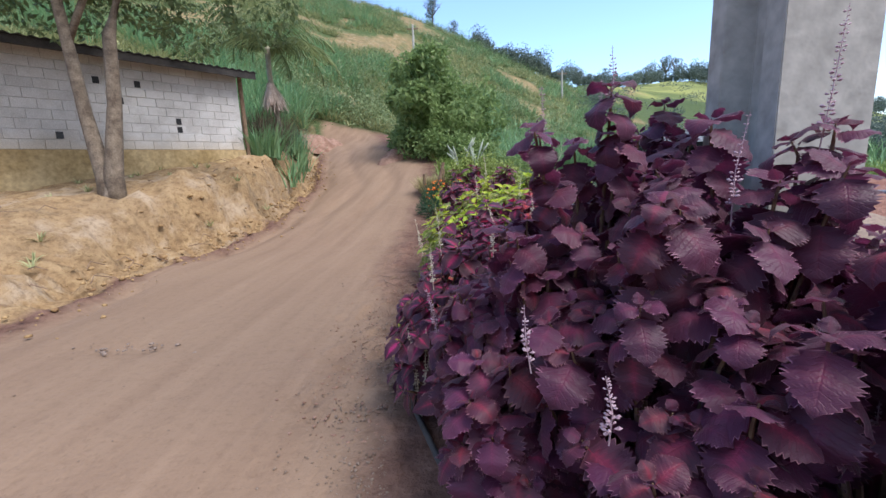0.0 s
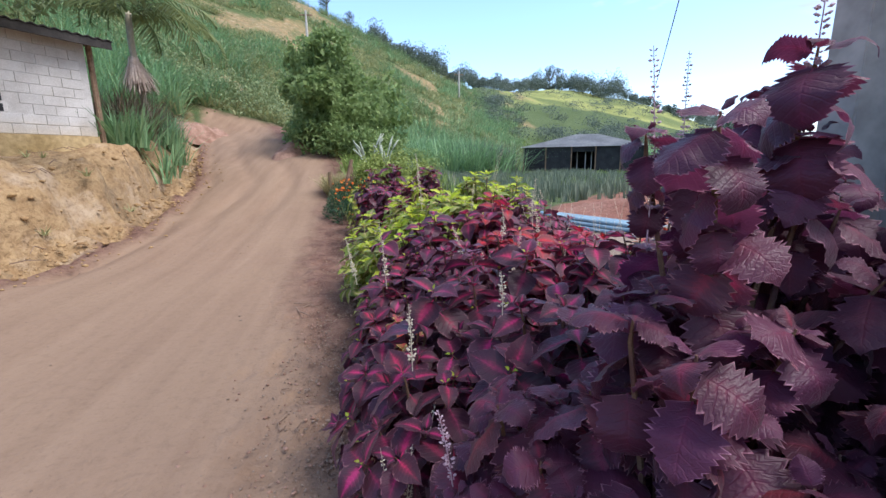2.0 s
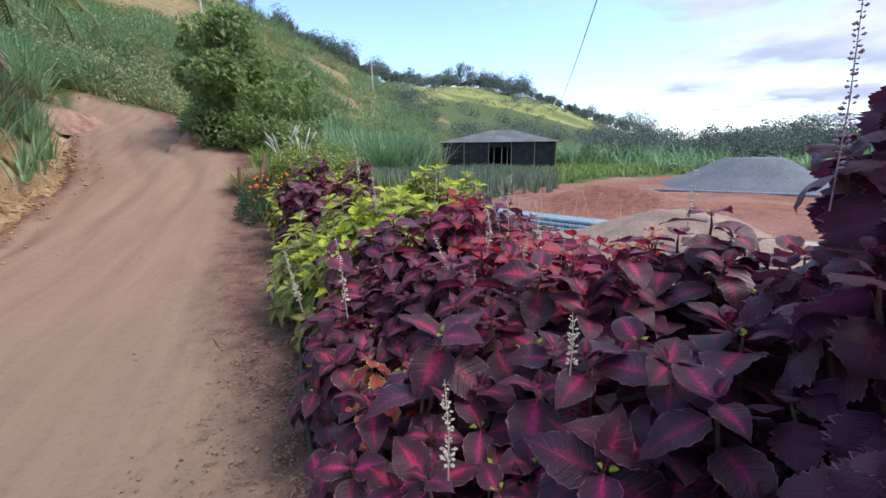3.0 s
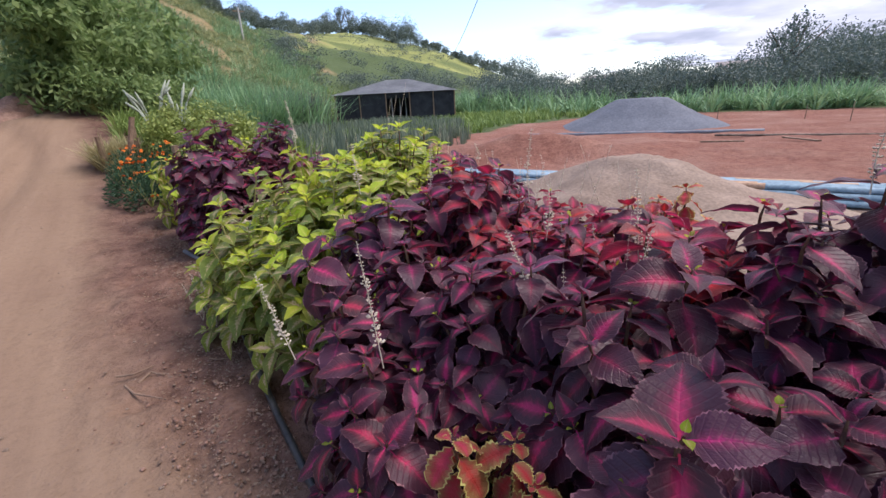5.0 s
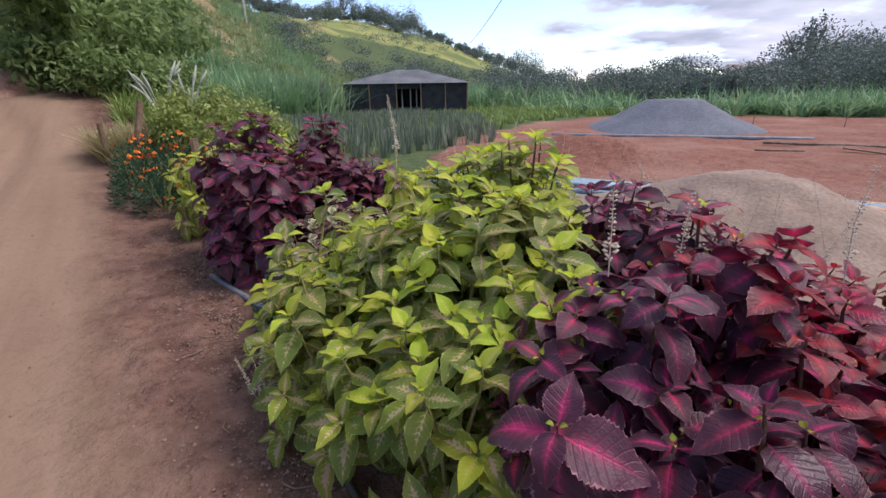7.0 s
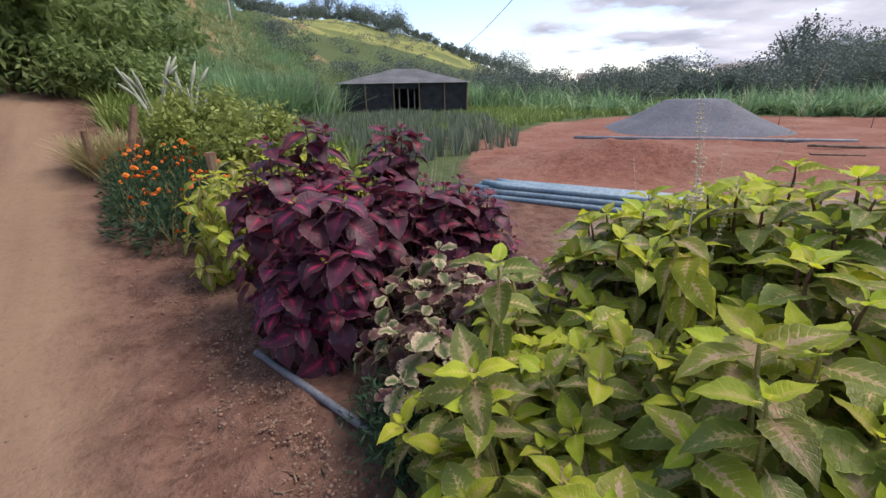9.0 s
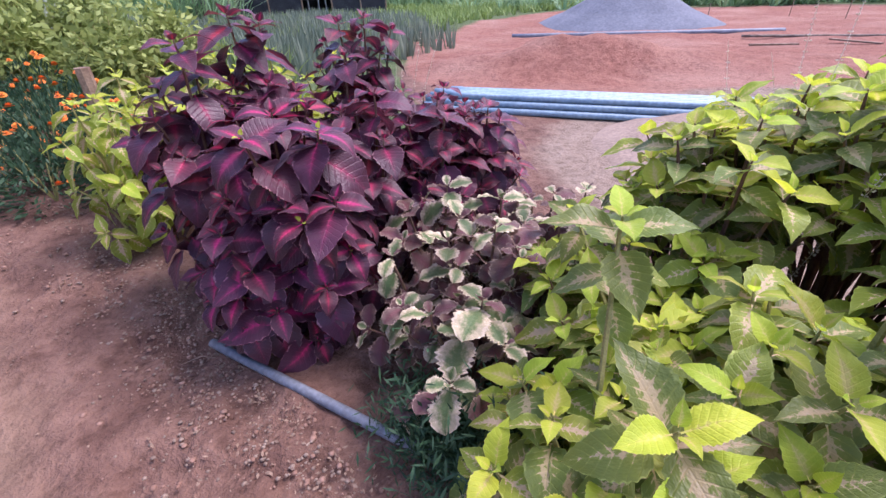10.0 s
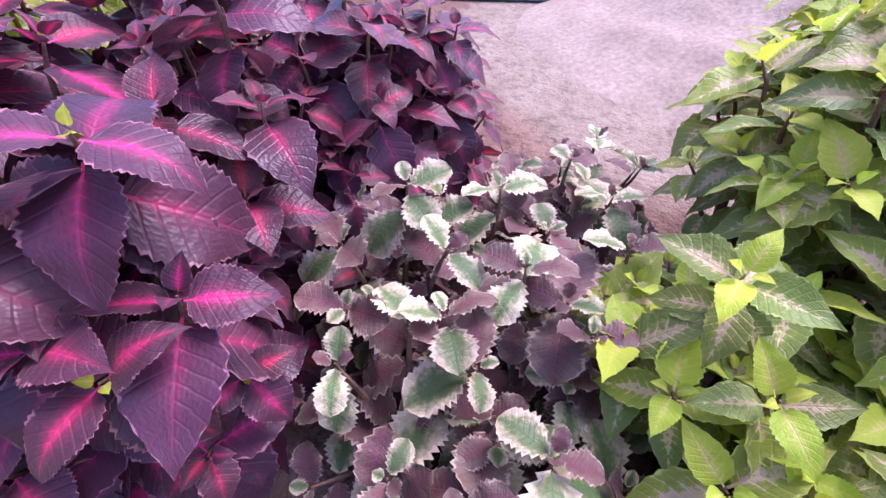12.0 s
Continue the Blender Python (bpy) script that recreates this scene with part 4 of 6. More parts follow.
blades("dry_brush", on_land(br), 1.4, 0.03, 16, MAT["bark"], "tangle of dry brown brush beside the shed", 19, 0.5, 3, 0.5, "brush")
blades("bank_weeds", on_land(bs), 0.16, 0.02, 14, MAT["hill_grass"], "small dry weeds on the yellow bank", 10, 0.8)


def hazy_far_wood():
    """Woods on the skyline and the tree belt beyond the site."""
    rng = np.random.default_rng(21)
    C = []

    def crown(x, y, h, w, n):
        z = float(land(x, y))
        lobes = rng.integers(3, 6)
        for _ in range(lobes):
            o = np.clip(rng.normal(size=3), -1.3, 1.3) * [w * 0.3, w * 0.3, h * 0.11]
            k = n // lobes
            p = rng.normal(size=(k, 3))
            p /= np.linalg.norm(p, axis=1)[:, None]
            p *= (rng.uniform(0.55, 1, k) ** 0.5)[:, None] * np.array([w * 0.4, w * 0.4, h * rng.uniform(0.22, 0.4)])
            C.append(p + o + [x, y, z + h * 0.52])
    for _ in range(460):
        az = rng.uniform(1, 46)
        rr = float(ridge_r(az)) * rng.uniform(0.9, 1.02)
        clump = float(fbm(az * 0.55 + 3, 7.0, 3, 61))
        h = rr * rng.uniform(0.4, 1.0) * (0.022 + 0.11 * max(0.0, clump - 0.34))
        crown(rr * math.sin(radians(az)), 5 + rr * math.cos(radians(az)), h, h * rng.uniform(0.35, 0.8), 340)
    for _ in range(280):
        az = rng.uniform(40, 84)
        rr = rng.uniform(42, 105)
        el = np.interp(az, [40, 46, 54, 61, 66, 72, 84], [2.6, 1.8, 1.6, 2.6, 1.2, 3.4, 4.4])
        x, y = rr * math.sin(radians(az)), 5 + rr * math.cos(radians(az))
        h = max(2.0, (1.3 + rr * math.tan(radians(el)) - float(land(x, y))) * rng.uniform(0.6, 1.5))
        crown(x, y, h, h * rng.uniform(0.5, 0.95), 700)
    for _ in range(60):
        az = rng.uniform(14, 40)
        rr = rng.uniform(60, 110)
        x, y = rr * math.sin(radians(az)), 5 + rr * math.cos(radians(az))
        h = rng.uniform(2, 4.5)
        crown(x, y, h, h * 1.1, 380)
    for _ in range(45):
        az, rr = rng.uniform(16, 42), rng.uniform(115, 215)
        h = rng.uniform(2.0, 4.0)
        crown(rr * math.sin(radians(az)), 5 + rr * math.cos(radians(az)), h, h * 1.3, 160)
    C = np.concatenate(C)
    dist = np.hypot(C[:, 0], C[:, 1])
    V, F = leaf_cards(C, 1.0, 4, 0.1, 0.7)
    V = V.reshape(-1, 4, 3)
    V = C[:, None, :] + (V - C[:, None, :]) * (0.12 + dist / 720)[:, None, None]
    tagged(raw("far_woods", V.reshape(-1, 3), F, MAT["hazy_far_wood"]), "dark green woods along the far ridges", "trees", kind="stuff")
    K = []
    for az, rr, k in ((52, 31, 10), (55, 34, 9), (64, 32, 12), (68, 31, 16), (72, 32, 18), (76, 31, 16), (80, 32, 16), (84, 33, 14)):
        c = np.array([rr * math.sin(radians(az)), 5 + rr * math.cos(radians(az))])
        K.append(c + rng.normal(size=(k, 2)) * 1.5)
    blades("belt_grass", on_land(np.concatenate(K)), 1.8, 0.09, 24, MAT["cane"], "light green clumps of tall grass along the site's far edge", 66, 0.75, 3, 1.1)


hazy_far_wood()


def tree(name, base, trunk_pts, limbs, crown_blobs, leaf, nleaf, mat, label, bark="bark", seed=0, category="tree"):
    rng = np.random.default_rng(seed)
    rr = random.Random(seed)
    t = empty(name, pose(*base), label, category)
    bm = bmesh.new()
    tube(bm, *trunk_pts, 10, 0.08, rr)
    for pts, rad in limbs:
        tube(bm, pts, rad, 8, 0.08, rr)
    part("trunk", bm, MAT[bark], t, smooth=True)
    C = []
    tot = sum(b[3] ** 2 for b in crown_blobs)
    for x, y, z, r in crown_blobs:
        k = int(nleaf * r * r / tot)
        p = rng.normal(size=(k, 3))
        p /= np.linalg.norm(p, axis=1)[:, None]
        p *= (rng.uniform(0.35, 1.0, k) ** 0.45)[:, None] * r
        keep = fbm(p[:, 0] * 2 + x + 10, p[:, 1] * 2 + p[:, 2] * 2 + 10, 2, seed) > 0.36
        C.append((p * [1, 1, 0.85] + [x, y, z])[keep])
    V, F = leaf_cards(np.concatenate(C), leaf, seed + 1, 0.5, 0.42)
    raw("crown", V, F, MAT[mat], t)
    return t


def round_tree():
    rng = random.Random(8)
    x, y = -1.35, 22.3
    z = ground_z(x, y)
    blobs = []
    for i in range(46):
        h = rng.uniform(0.5, 4.2)
        w = 3.1 * math.sin(math.pi * min(1, (h + 1.2) / 6.1)) ** 0.6
        a = rng.uniform(0, 6.28)
        q = rng.uniform(0.2, 1) * w * 0.72
        blobs.append((1.35 * q * math.cos(a), 1.35 * q * math.sin(a), h, rng.uniform(0.6, 0.95)))
    limbs = [([(0, 0, 0.7), (0.8 * math.cos(a), 0.8 * math.sin(a), 1.8), (1.3 * math.cos(a), 1.3 * math.sin(a), 3)], [0.09, 0.06, 0.02]) for a in (0.3, 1.9, 3.3, 4.8)]
    tree("leafy_tree", (x, y, z - 0.1), ([(0, 0, -0.2), (0.05, 0, 1), (0, 0.1, 2.5), (0, 0, 4.6)], [0.16, 0.13, 0.09, 0.03]), limbs, blobs, 0.25, 30000, "tree_leaf", "rounded glossy dark green tree beside the dirt road", seed=3)


round_tree()


def twin_tree():
    x, y = -6.0, 8.95
    z = ground_z(x, y)
    rng = random.Random(9)
    stems = [([(-0.05, 0, -0.3), (-0.07, 0.02, 0.3), (-0.28, 0.1, 1.4), (-0.32, 0.05, 2.6), (-0.62, 0.3, 3.7), (-1.3, 0.6, 5.2)], [0.17, 0.135, 0.1, 0.09, 0.07, 0.03]),
             ([(0.08, 0, -0.3), (0.09, 0.02, 0.3), (0.22, 0.15, 1.5), (0.3, 0.2, 2.6), (0.62, 0.2, 3.3), (1.5, 0.8, 4.6)], [0.17, 0.14, 0.11, 0.095, 0.075, 0.03]),
             ([(-0.3, 0.05, 2.5), (-0.1, 0.4, 3.4), (0.1, 0.9, 4.6)], [0.06, 0.05, 0.025]),
             ([(0.62, 0.2, 3.3), (1.5, -0.1, 3.6), (2.4, 0.2, 3.9)], [0.05, 0.03, 0.012])]
    blobs = []
    for i in range(26):
        a = rng.uniform(0, 6.28)
        q = rng.uniform(0.5, 3.2)
        blobs.append((q * math.cos(a) + 0.3, q * math.sin(a) + 0.6, rng.uniform(3.15, 5.4), rng.uniform(0.45, 0.85)))
    tree("forked_tree", (x, y, z - 0.05), ([(0, 0, -0.3), (0.01, 0.02, 0.0), (0.01, 0.03, 0.2), (0.01, 0.03, 0.36)], [0.22, 0.17, 0.13, 0.04]), stems, blobs, 0.15, 12000, "airy_leaf", "forked grey-brown tree with airy leaves on the bank", seed=5)


twin_tree()


def palm():
    x, y = -6.0, 16.1
    z = ground_z(x, y)
    t = empty("palm_tree", pose(x, y, z - 0.1), "slender palm with arching fronds and a dry hanging skirt", "palm")
    bm = bmesh.new()
    tube(bm, [(0.1, 0, -0.2), (0.05, 0, 0.8), (-0.05, 0, 1.7), (-0.1, 0, 2.6), (-0.1, 0.05, 3.4)], [0.13, 0.09, 0.08, 0.085, 0.08], 10, 0.05, random.Random(1))
    part("trunk", bm, MAT["palm_bark"], t, smooth=True)
    rng = random.Random(31)
    for i in range(24):
        V, F = [], []
        a = i * 2.4 + rng.uniform(-0.2, 0.2)
        up = rng.uniform(0.15, 1.1)
        Lf = rng.uniform(2.0, 2.7)
        pts = []
        for k in range(15):
            q = k / 14
            e = up - q * q * 1.7
            if k:
                px = pts[-1]
                pts.append((px[0] + math.cos(e) * Lf / 14, px[1] + math.sin(e) * Lf / 14))
            else:
                pts.append((0.1, 3.35))
        o, s = Vector((math.cos(a), math.sin(a), 0)), Vector((-math.sin(a), math.cos(a), 0))
        for k in range(1, 15):
            c = o * pts[k][0] + Vector((-0.1, 0.05, pts[k][1]))
            for sub in (0, 0.5):
                c2 = c + (o * (pts[min(k + 1, 14)][0] - pts[k][0]) + Vector((0, 0, pts[min(k + 1, 14)][1] - pts[k][1]))) * sub
                for sg in (-1, 1):
                    ll = 0.62 * math.sin(math.pi * (0.12 + 0.82 * k / 14)) * rng.uniform(0.85, 1.1)
                    tip = c2 + s * sg * ll * 0.75 + o * ll * 0.35 + Vector((0, 0, -ll * rng.uniform(0.35, 0.75)))
                    wv = o * 0.028
                    b = len(V)
                    V += [c2 - wv, c2 + wv, c2.lerp(tip, 0.6) + wv, tip]
                    F.append((b, b + 1, b + 2, b + 3))
        for k in range(14):
            b = len(V)
            for kk in (k, k + 1):
                c = o * pts[kk][0] + Vector((-0.1, 0.05, pts[kk][1]))
                V += [c - s * 0.02, c + s * 0.02]
            F.append((b, b + 1, b + 3, b + 2))
        raw("frond", [tuple(v) for v in V], F, MAT["palm"], t)
    rng2 = np.random.default_rng(6)
    n = 260
    a = rng2.uniform(0, 2 * np.pi, n)
    tp = np.stack([np.cos(a) * 0.1 - 0.1, np.sin(a) * 0.1, 2.1 + rng2.uniform(0, 0.2, n)], 1)
    bt = np.stack([np.cos(a) * rng2.uniform(0.15, 0.55, n) - 0.05, np.sin(a) * rng2.uniform(0.15, 0.55, n), 1.3 + rng2.uniform(0, 0.45, n)], 1)
    s = np.stack([-np.sin(a), np.cos(a), 0 * a], 1) * 0.012
    V = np.stack([tp - s, tp + s, bt + s, bt - s], 1).reshape(-1, 3)
    raw("dry_skirt", V, (np.arange(n) * 4)[:, None] + np.arange(4), MAT["dry_frond"], t)


palm()


def airy_tree(az, r, h, name="field_tree", mat="hazy_far_wood", label="open-crowned tree above the tree belt", seed=1, w=0.5):
    x, y = r * math.sin(radians(az)), 5 + r * math.cos(radians(az))
    z = ground_z(x, y)
    rng = random.Random(seed)
    blobs = []
    for i in range(22):
        a = rng.uniform(0, 6.28)
        q = rng.uniform(0.1, 1) * h * w * 0.8
        up = rng.uniform(0.32, 0.98)
        q *= 1.15 - 0.6 * up
        blobs.append((q * math.cos(a), q * math.sin(a), h * up, h * rng.uniform(0.09, 0.16)))
    limbs = [([(0, 0, h * 0.4), (math.cos(a) * h * 0.2, math.sin(a) * h * 0.2, h * 0.65), (math.cos(a) * h * 0.35, math.sin(a) * h * 0.35, h * 0.85)], [h * 0.02, h * 0.014, h * 0.005]) for a in (0.2, 1.4, 2.6, 3.8, 5.1)]
    tree(name, (x, y, z - 0.2), ([(0, 0, -0.3), (0, 0, h * 0.4), (0.1, 0, h * 0.85)], [h * 0.032, h * 0.024, h * 0.008]), limbs, blobs, h * 0.05, 1600, mat, label, seed=seed)


airy_tree(71.5, 62, 8.2, seed=2)
airy_tree(60.5, 75, 5.6, seed=4)
airy_tree(52.5, 90, 4.4, seed=6)
for i, (az, rr, h) in enumerate(((-4.0, 97, 6.0), (-1.5, 100, 4.0), (1.5, 102, 4.4), (21.5, 235, 10), (23.0, 236, 12), (24.0, 236, 11), (29, 238, 9), (31, 238, 8), (26.5, 238, 7))):
    airy_tree(az, rr, h, "ridge_tree", "hazy_far_wood", "tall tree standing on the skyline of the hill", 10 + i, 0.36)


# ---------- coleus ----------
def leaf_arrays(n, width, tooth, heart, droop, cup, cols=7, wave=0.0, rise=0.5):
    """A unit leaf along +y: rows of corners from stalk to tip, with a scalloped border, cupped, arched and puckered between its veins."""
    V, U = [], []
    peak = rise / (rise + heart)
    ys, zs, y, z = [], [], 0.1, 0.0
    for i in range(n + 1):
        ys.append(y)
        zs.append(z)
        bend = 0.25 * droop - 1.9 * droop * ((i + 0.5) / n) ** 1.3
        y += 0.9 / n * math.cos(bend)
        z += 0.9 / n * math.sin(bend)
    for i in range(n + 1):
        q = i / n
        w = width * 0.5 * (q / peak) ** rise * ((1 - q) / (1 - peak)) ** heart + (0.012 if i == 0 else 0)
        if i == n:
            w = 0.004
        tw = (w + (tooth if i % 2 else -tooth * 0.6) * width * 0.5 * min(1.0, 1.6 * (1 - q))) if 0 < i < n else w
        for c in range(cols):
            a = -1 + 2 * c / (cols - 1)
            ww = tw if abs(a) == 1 else w
            x = a * ww
            back = 0.1 * abs(a) * max(0, 0.25 - q) * 4 * width
            pucker = math.sin(q * 17 - abs(a) * 3.4) * math.sin(math.pi * min(1.0, abs(a) * 1.1)) * 0.0035 * (1 + wave)
            zz = zs[i] + cup * (abs(a) * w) ** 1.2 * 2 - 0.05 * cup * math.cos(q * 9) * abs(a) + wave * math.sin(q * 15 + (1.3 if a > 0 else 0)) * abs(a) ** 3 * 0.03 + pucker
            V.append((x, ys[i] - back, zz))
            U.append((0.5 + a / 2, q))
    F = []
    for i in range(n):
        for c in range(cols - 1):
            b = i * cols + c
            F.append((b, b + 1, b + 1 + cols, b + cols))
    # the stalk
    b = len(V)
    V += [(-0.014, 0.0, 0.0), (0.014, 0.0, 0.0), (0.012, 0.13, 0.004), (-0.012, 0.13, 0.004)]
    U += [(0.5, 0.0)] * 4
    F.append((b, b + 1, b + 2, b + 3))
    return np.array(V), np.array(F), np.array(U)


KINDS = {
    # name: shape (width, tooth, heart, droop, cup), wave, rise, rows
    "purple": ((0.84, 0.17, 0.92, 0.8, -0.14), 1.2, 0.44, 30),
    "magenta": ((0.66, 0.055, 1.22, 0.5, 0.1), 0.5, 0.5, 34),
    "lime": ((0.56, 0.055, 1.2, 0.36, 0.2), 0.5, 0.5, 24),
    "variegated": ((0.74, 0.16, 0.55, 0.4, 0.12), 1.3, 0.66, 18),
}
LEAF, LEAF_LOW = {}, {}
for _k, (_s, _w, _r, _n) in KINDS.items():
    LEAF[_k] = [leaf_arrays(_n, _s[0] * f, _s[1], _s[2], _s[3] * g, _s[4] * c, 7, _w, _r) for f, g, c in ((1, 1, 1), (0.9, 1.6, 0.4), (1.06, 0.5, 1.4))]
    LEAF_LOW[_k] = [leaf_arrays(20 if _k == "purple" else 14, _s[0] * f, _s[1], _s[2], _s[3] * g, _s[4], 3, _w, _r) for f, g in ((1, 1.2), (0.95, 0.6))]
LEAF_MESH = {}


def leaf_mesh(kind, mat, variant):
    key = (kind, mat, variant)
    if key not in LEAF_MESH:
        V, F, U = LEAF[kind][variant]
        LEAF_MESH[key] = raw("leaf", V, F, MAT[mat], uvs=U, smooth=True, link=False)
    return LEAF_MESH[key]


def frame_of(pos, direction, upward, size, twist=0.0):
    """A leaf's pose: it points along direction, with its upper face towards upward."""
    y = direction.normalized()
    x = y.cross(upward)
    x = x.normalized() if x.length > 1e-4 else y.orthogonal().normalized()
    z = x.cross(y)
    m = Matrix(((x.x, y.x, z.x), (x.y, y.y, z.y), (x.z, y.z, z.z))).to_4x4()
    if twist:
        m = m @ Matrix.Rotation(twist, 4, "Y")
    return Matrix.Translation(pos) @ m @ Matrix.Scale(size, 4)


def spike_mesh(bm, base, tip, rng, r=0.0019, whorl=0.0135, dense=1.25):
    """A flower spike: a thin stalk with rings of small buds."""
    base, tip = Vector(base), Vector(tip)
    mid = base.lerp(tip, 0.5) + Vector((rng.uniform(-1, 1), rng.uniform(-1, 1), 0)) * 0.012
    tube(bm, [base, mid, tip], [r, r * 0.8, r * 0.4], 5)
    L = (tip - base).length
    k = int(L * 0.8 / 0.013 * dense)
    for i in range(k):
        q = 0.2 + 0.8 * i / max(1, k)
        c = base.lerp(mid, q * 2) if q < 0.5 else mid.lerp(tip, q * 2 - 1)
        w = whorl * (1.15 - q * 0.7) * rng.uniform(0.4, 1.25)
        for j in range(4):
            a = rng.uniform(0, 6.28)
            d = Vector((math.cos(a), math.sin(a), 0.25))
            p = c + d * w
            s = Vector((-math.sin(a), math.cos(a), 0)) * w * 0.32
            u = Vector((0, 0, w * 0.36))
            v = [bm.verts.new(t) for t in (c + d * w * 0.3, p + s, p + u, p - s, p - u, p + d * w * 0.45)]
            for f in ((0, 1, 2), (0, 2, 3), (0, 3, 4), (0, 4, 1), (5, 2, 1), (5, 3, 2), (5, 4, 3), (5, 1, 4)):
                bm.faces.new([v[t] for t in f])


def coleus(cx, cy, H, R, kind, mat, size, seed, label, group, shoots=15, top_mat=None, low=0.25, objects=70, filler_mat=None, squash=1.0, outward=0.7, stem="stem", nodes=4, spikes=(), spike_mat="spike", lean=(0.0, 0.0), gaps=0.0, bud="", old_mat=None, uneven=0.05, alt_mat=None, sag=0.18, raised=0.0, inner=1.0, leaders=(), alt=0.38, jitter=1.0):
    """One bushy plant: stems from its foot to tips spread over a dome, crossed pairs of leaves down each stem."""
    rng = random.Random(seed)
    g = ground_z(cx, cy)
    plant = empty("coleus_plant", pose(cx, cy, g), label, "plant", group)
    stems = bmesh.new()
    placed, fill = [], []
    golden = math.pi * (3 - math.sqrt(5))
    for i in range(shoots + len(leaders)):
        q = (min(i, shoots - 1) + 0.5) / shoots
        cosv = 1 - q * (1 - low * 0.6)
        th = i * golden + rng.uniform(-0.3, 0.3)
        sinv = math.sqrt(max(0, 1 - cosv * cosv))
        nrm = Vector((math.cos(th) * sinv, math.sin(th) * sinv, cosv))
        tip = Vector((nrm.x * R * squash + lean[0] * cosv, nrm.y * R + lean[1] * cosv, H * (low + (1 - low) * cosv) + rng.uniform(-1.6, 1.0) * uneven * H))
        axis_ = (Vector((0, 0, 1)) * (1 - outward * sinv) + nrm * outward * 0.9 * sinv + Vector((rng.uniform(-.15, .15), rng.uniform(-.15, .15), 0))).normalized()
        leaf_size, extra = size, 0
        if i >= shoots:
            lead, axis_, leaf_size = Vector(leaders[i - shoots][0]) - Vector((cx, cy, g)), Vector(leaders[i - shoots][1]).normalized(), leaders[i - shoots][2]
            tip, nrm, extra = lead, Vector((lead.x, lead.y, 0)).normalized(), 1
        foot = Vector((nrm.x * 0.06, nrm.y * 0.06, 0))
        mid = foot.lerp(tip, 0.55) - Vector((nrm.x, nrm.y, 0)) * R * 0.18
        tube(stems, [foot, mid, tip - axis_ * 0.05, tip], [0.009, 0.008, 0.005, 0.002], 5)
        phi = rng.uniform(0, math.pi)
        px = axis_.orthogonal().normalized()
        py = axis_.cross(px)
        p = tip.copy()
        for nd in range(nodes + 2):
            grow = (0.3, 0.7, 1.0, 1.05, 0.95, 0.85)[min(nd, 5)]
            lift = (0.95, 0.38, -0.05, -0.42, -0.7, -0.85)[min(nd, 5)] + raised * min(nd, 3)
            for sgn in (1, -1):
                a = phi + (0 if sgn > 0 else math.pi) + rng.uniform(-0.2, 0.2)
                d = (px * math.cos(a) + py * math.sin(a)).normalized()
                direction = d * math.cos(lift) + axis_ * math.sin(lift) + Vector((0, 0, -sag * min(nd, 3) + rng.uniform(-.28, .2) * jitter))
                s = leaf_size * grow * (rng.uniform(0.9, 1.1) if extra else rng.uniform(0.72, 1.18))
                pos = p + d * 0.006
                upw = axis_ + Vector((0, 0, 0.6))
                m = frame_of(pos, direction, upw, s, rng.uniform(-0.38, 0.38) * jitter)
                if gaps and not extra and rng.random() < gaps and nd > 1:
                    continue
                outer = nd < nodes
                mt = top_mat if (top_mat and nd < 2 and (extra or cosv > 0.45)) else (old_mat if old_mat and nd > 1 + (i + nd) % 2 else mat)
                if alt_mat and rng.random() < alt:
                    mt = alt_mat
                if nd == 0 and bud:
                    if i % 3 == 0 or extra:
                        mt = bud
                        m = m @ Matrix.Scale(0.42, 4)
                (placed if outer else fill).append((m, mt, -1 if extra else nd))
            phi += math.pi / 2 + rng.uniform(-0.15, 0.15)
            step = leaf_size * (0.05, 0.13, 0.27, 0.4, 0.45, 0.45)[min(nd, 5)]
            p = p - axis_ * step + (mid - p).normalized() * step * 0.25
    part("stem", stems, MAT[stem], plant)
    placed.sort(key=lambda t: t[2])
    for m, mt, nd in placed[:objects]:
        ob = new("leaf", leaf_mesh(kind, mt, rng.randrange(3)))
        ob.parent = plant
        ob.matrix_basis = m
    rest = [(m, mt) for m, mt, nd in placed[objects:]] + [(m, mt) for m, mt, nd in fill]
    # the lower leaves, and a few more inside
    groups = {}
    for m, mt in rest:
        groups.setdefault(filler_mat or mt, []).append(m)
    for _ in range(int(shoots * inner)):
        a, q = rng.uniform(0, 6.28), rng.uniform(0.1, 0.75)
        pos = Vector((math.cos(a) * R * q * squash, math.sin(a) * R * q, H * rng.uniform(0.25, 0.72)))
        groups.setdefault(filler_mat or mat, []).append(frame_of(pos, Vector((math.cos(a), math.sin(a), rng.uniform(-0.9, 0.2))), Vector((0, 0, 1)), size * rng.uniform(0.7, 1.0)))
    for mt, ms in groups.items():
        VV, FF, UU, b = [], [], [], 0
        for m in ms:
            V, F, U = LEAF_LOW[kind][rng.randrange(2)]
            M = np.array(m)
            VV.append(V @ M[:3, :3].T + M[:3, 3])
            FF.append(F + b)
            UU.append(U)
            b += len(V)
        ob = raw("inner_foliage", np.concatenate(VV), np.concatenate(FF), MAT[mt], plant, np.concatenate(UU), True)
        tagged(ob, kind="stuff")
    for (bx, by, bz), (tx, ty, tz) in spikes:
        bm = bmesh.new()
        spike_mesh(bm, (bx - cx, by - cy, bz - g), (tx - cx, ty - cy, tz - g), rng)
        part("flower_spike", bm, MAT[spike_mat], plant, "pale upright flower spike")
    return plant


PURPLE = "deep purple coleus with large scalloped leaves in the roadside bed"
MAGENTA = "dark coleus with magenta-centred pointed leaves in the roadside bed"
RED = "red-purple coleus with sunlit leaves at the bed's back"
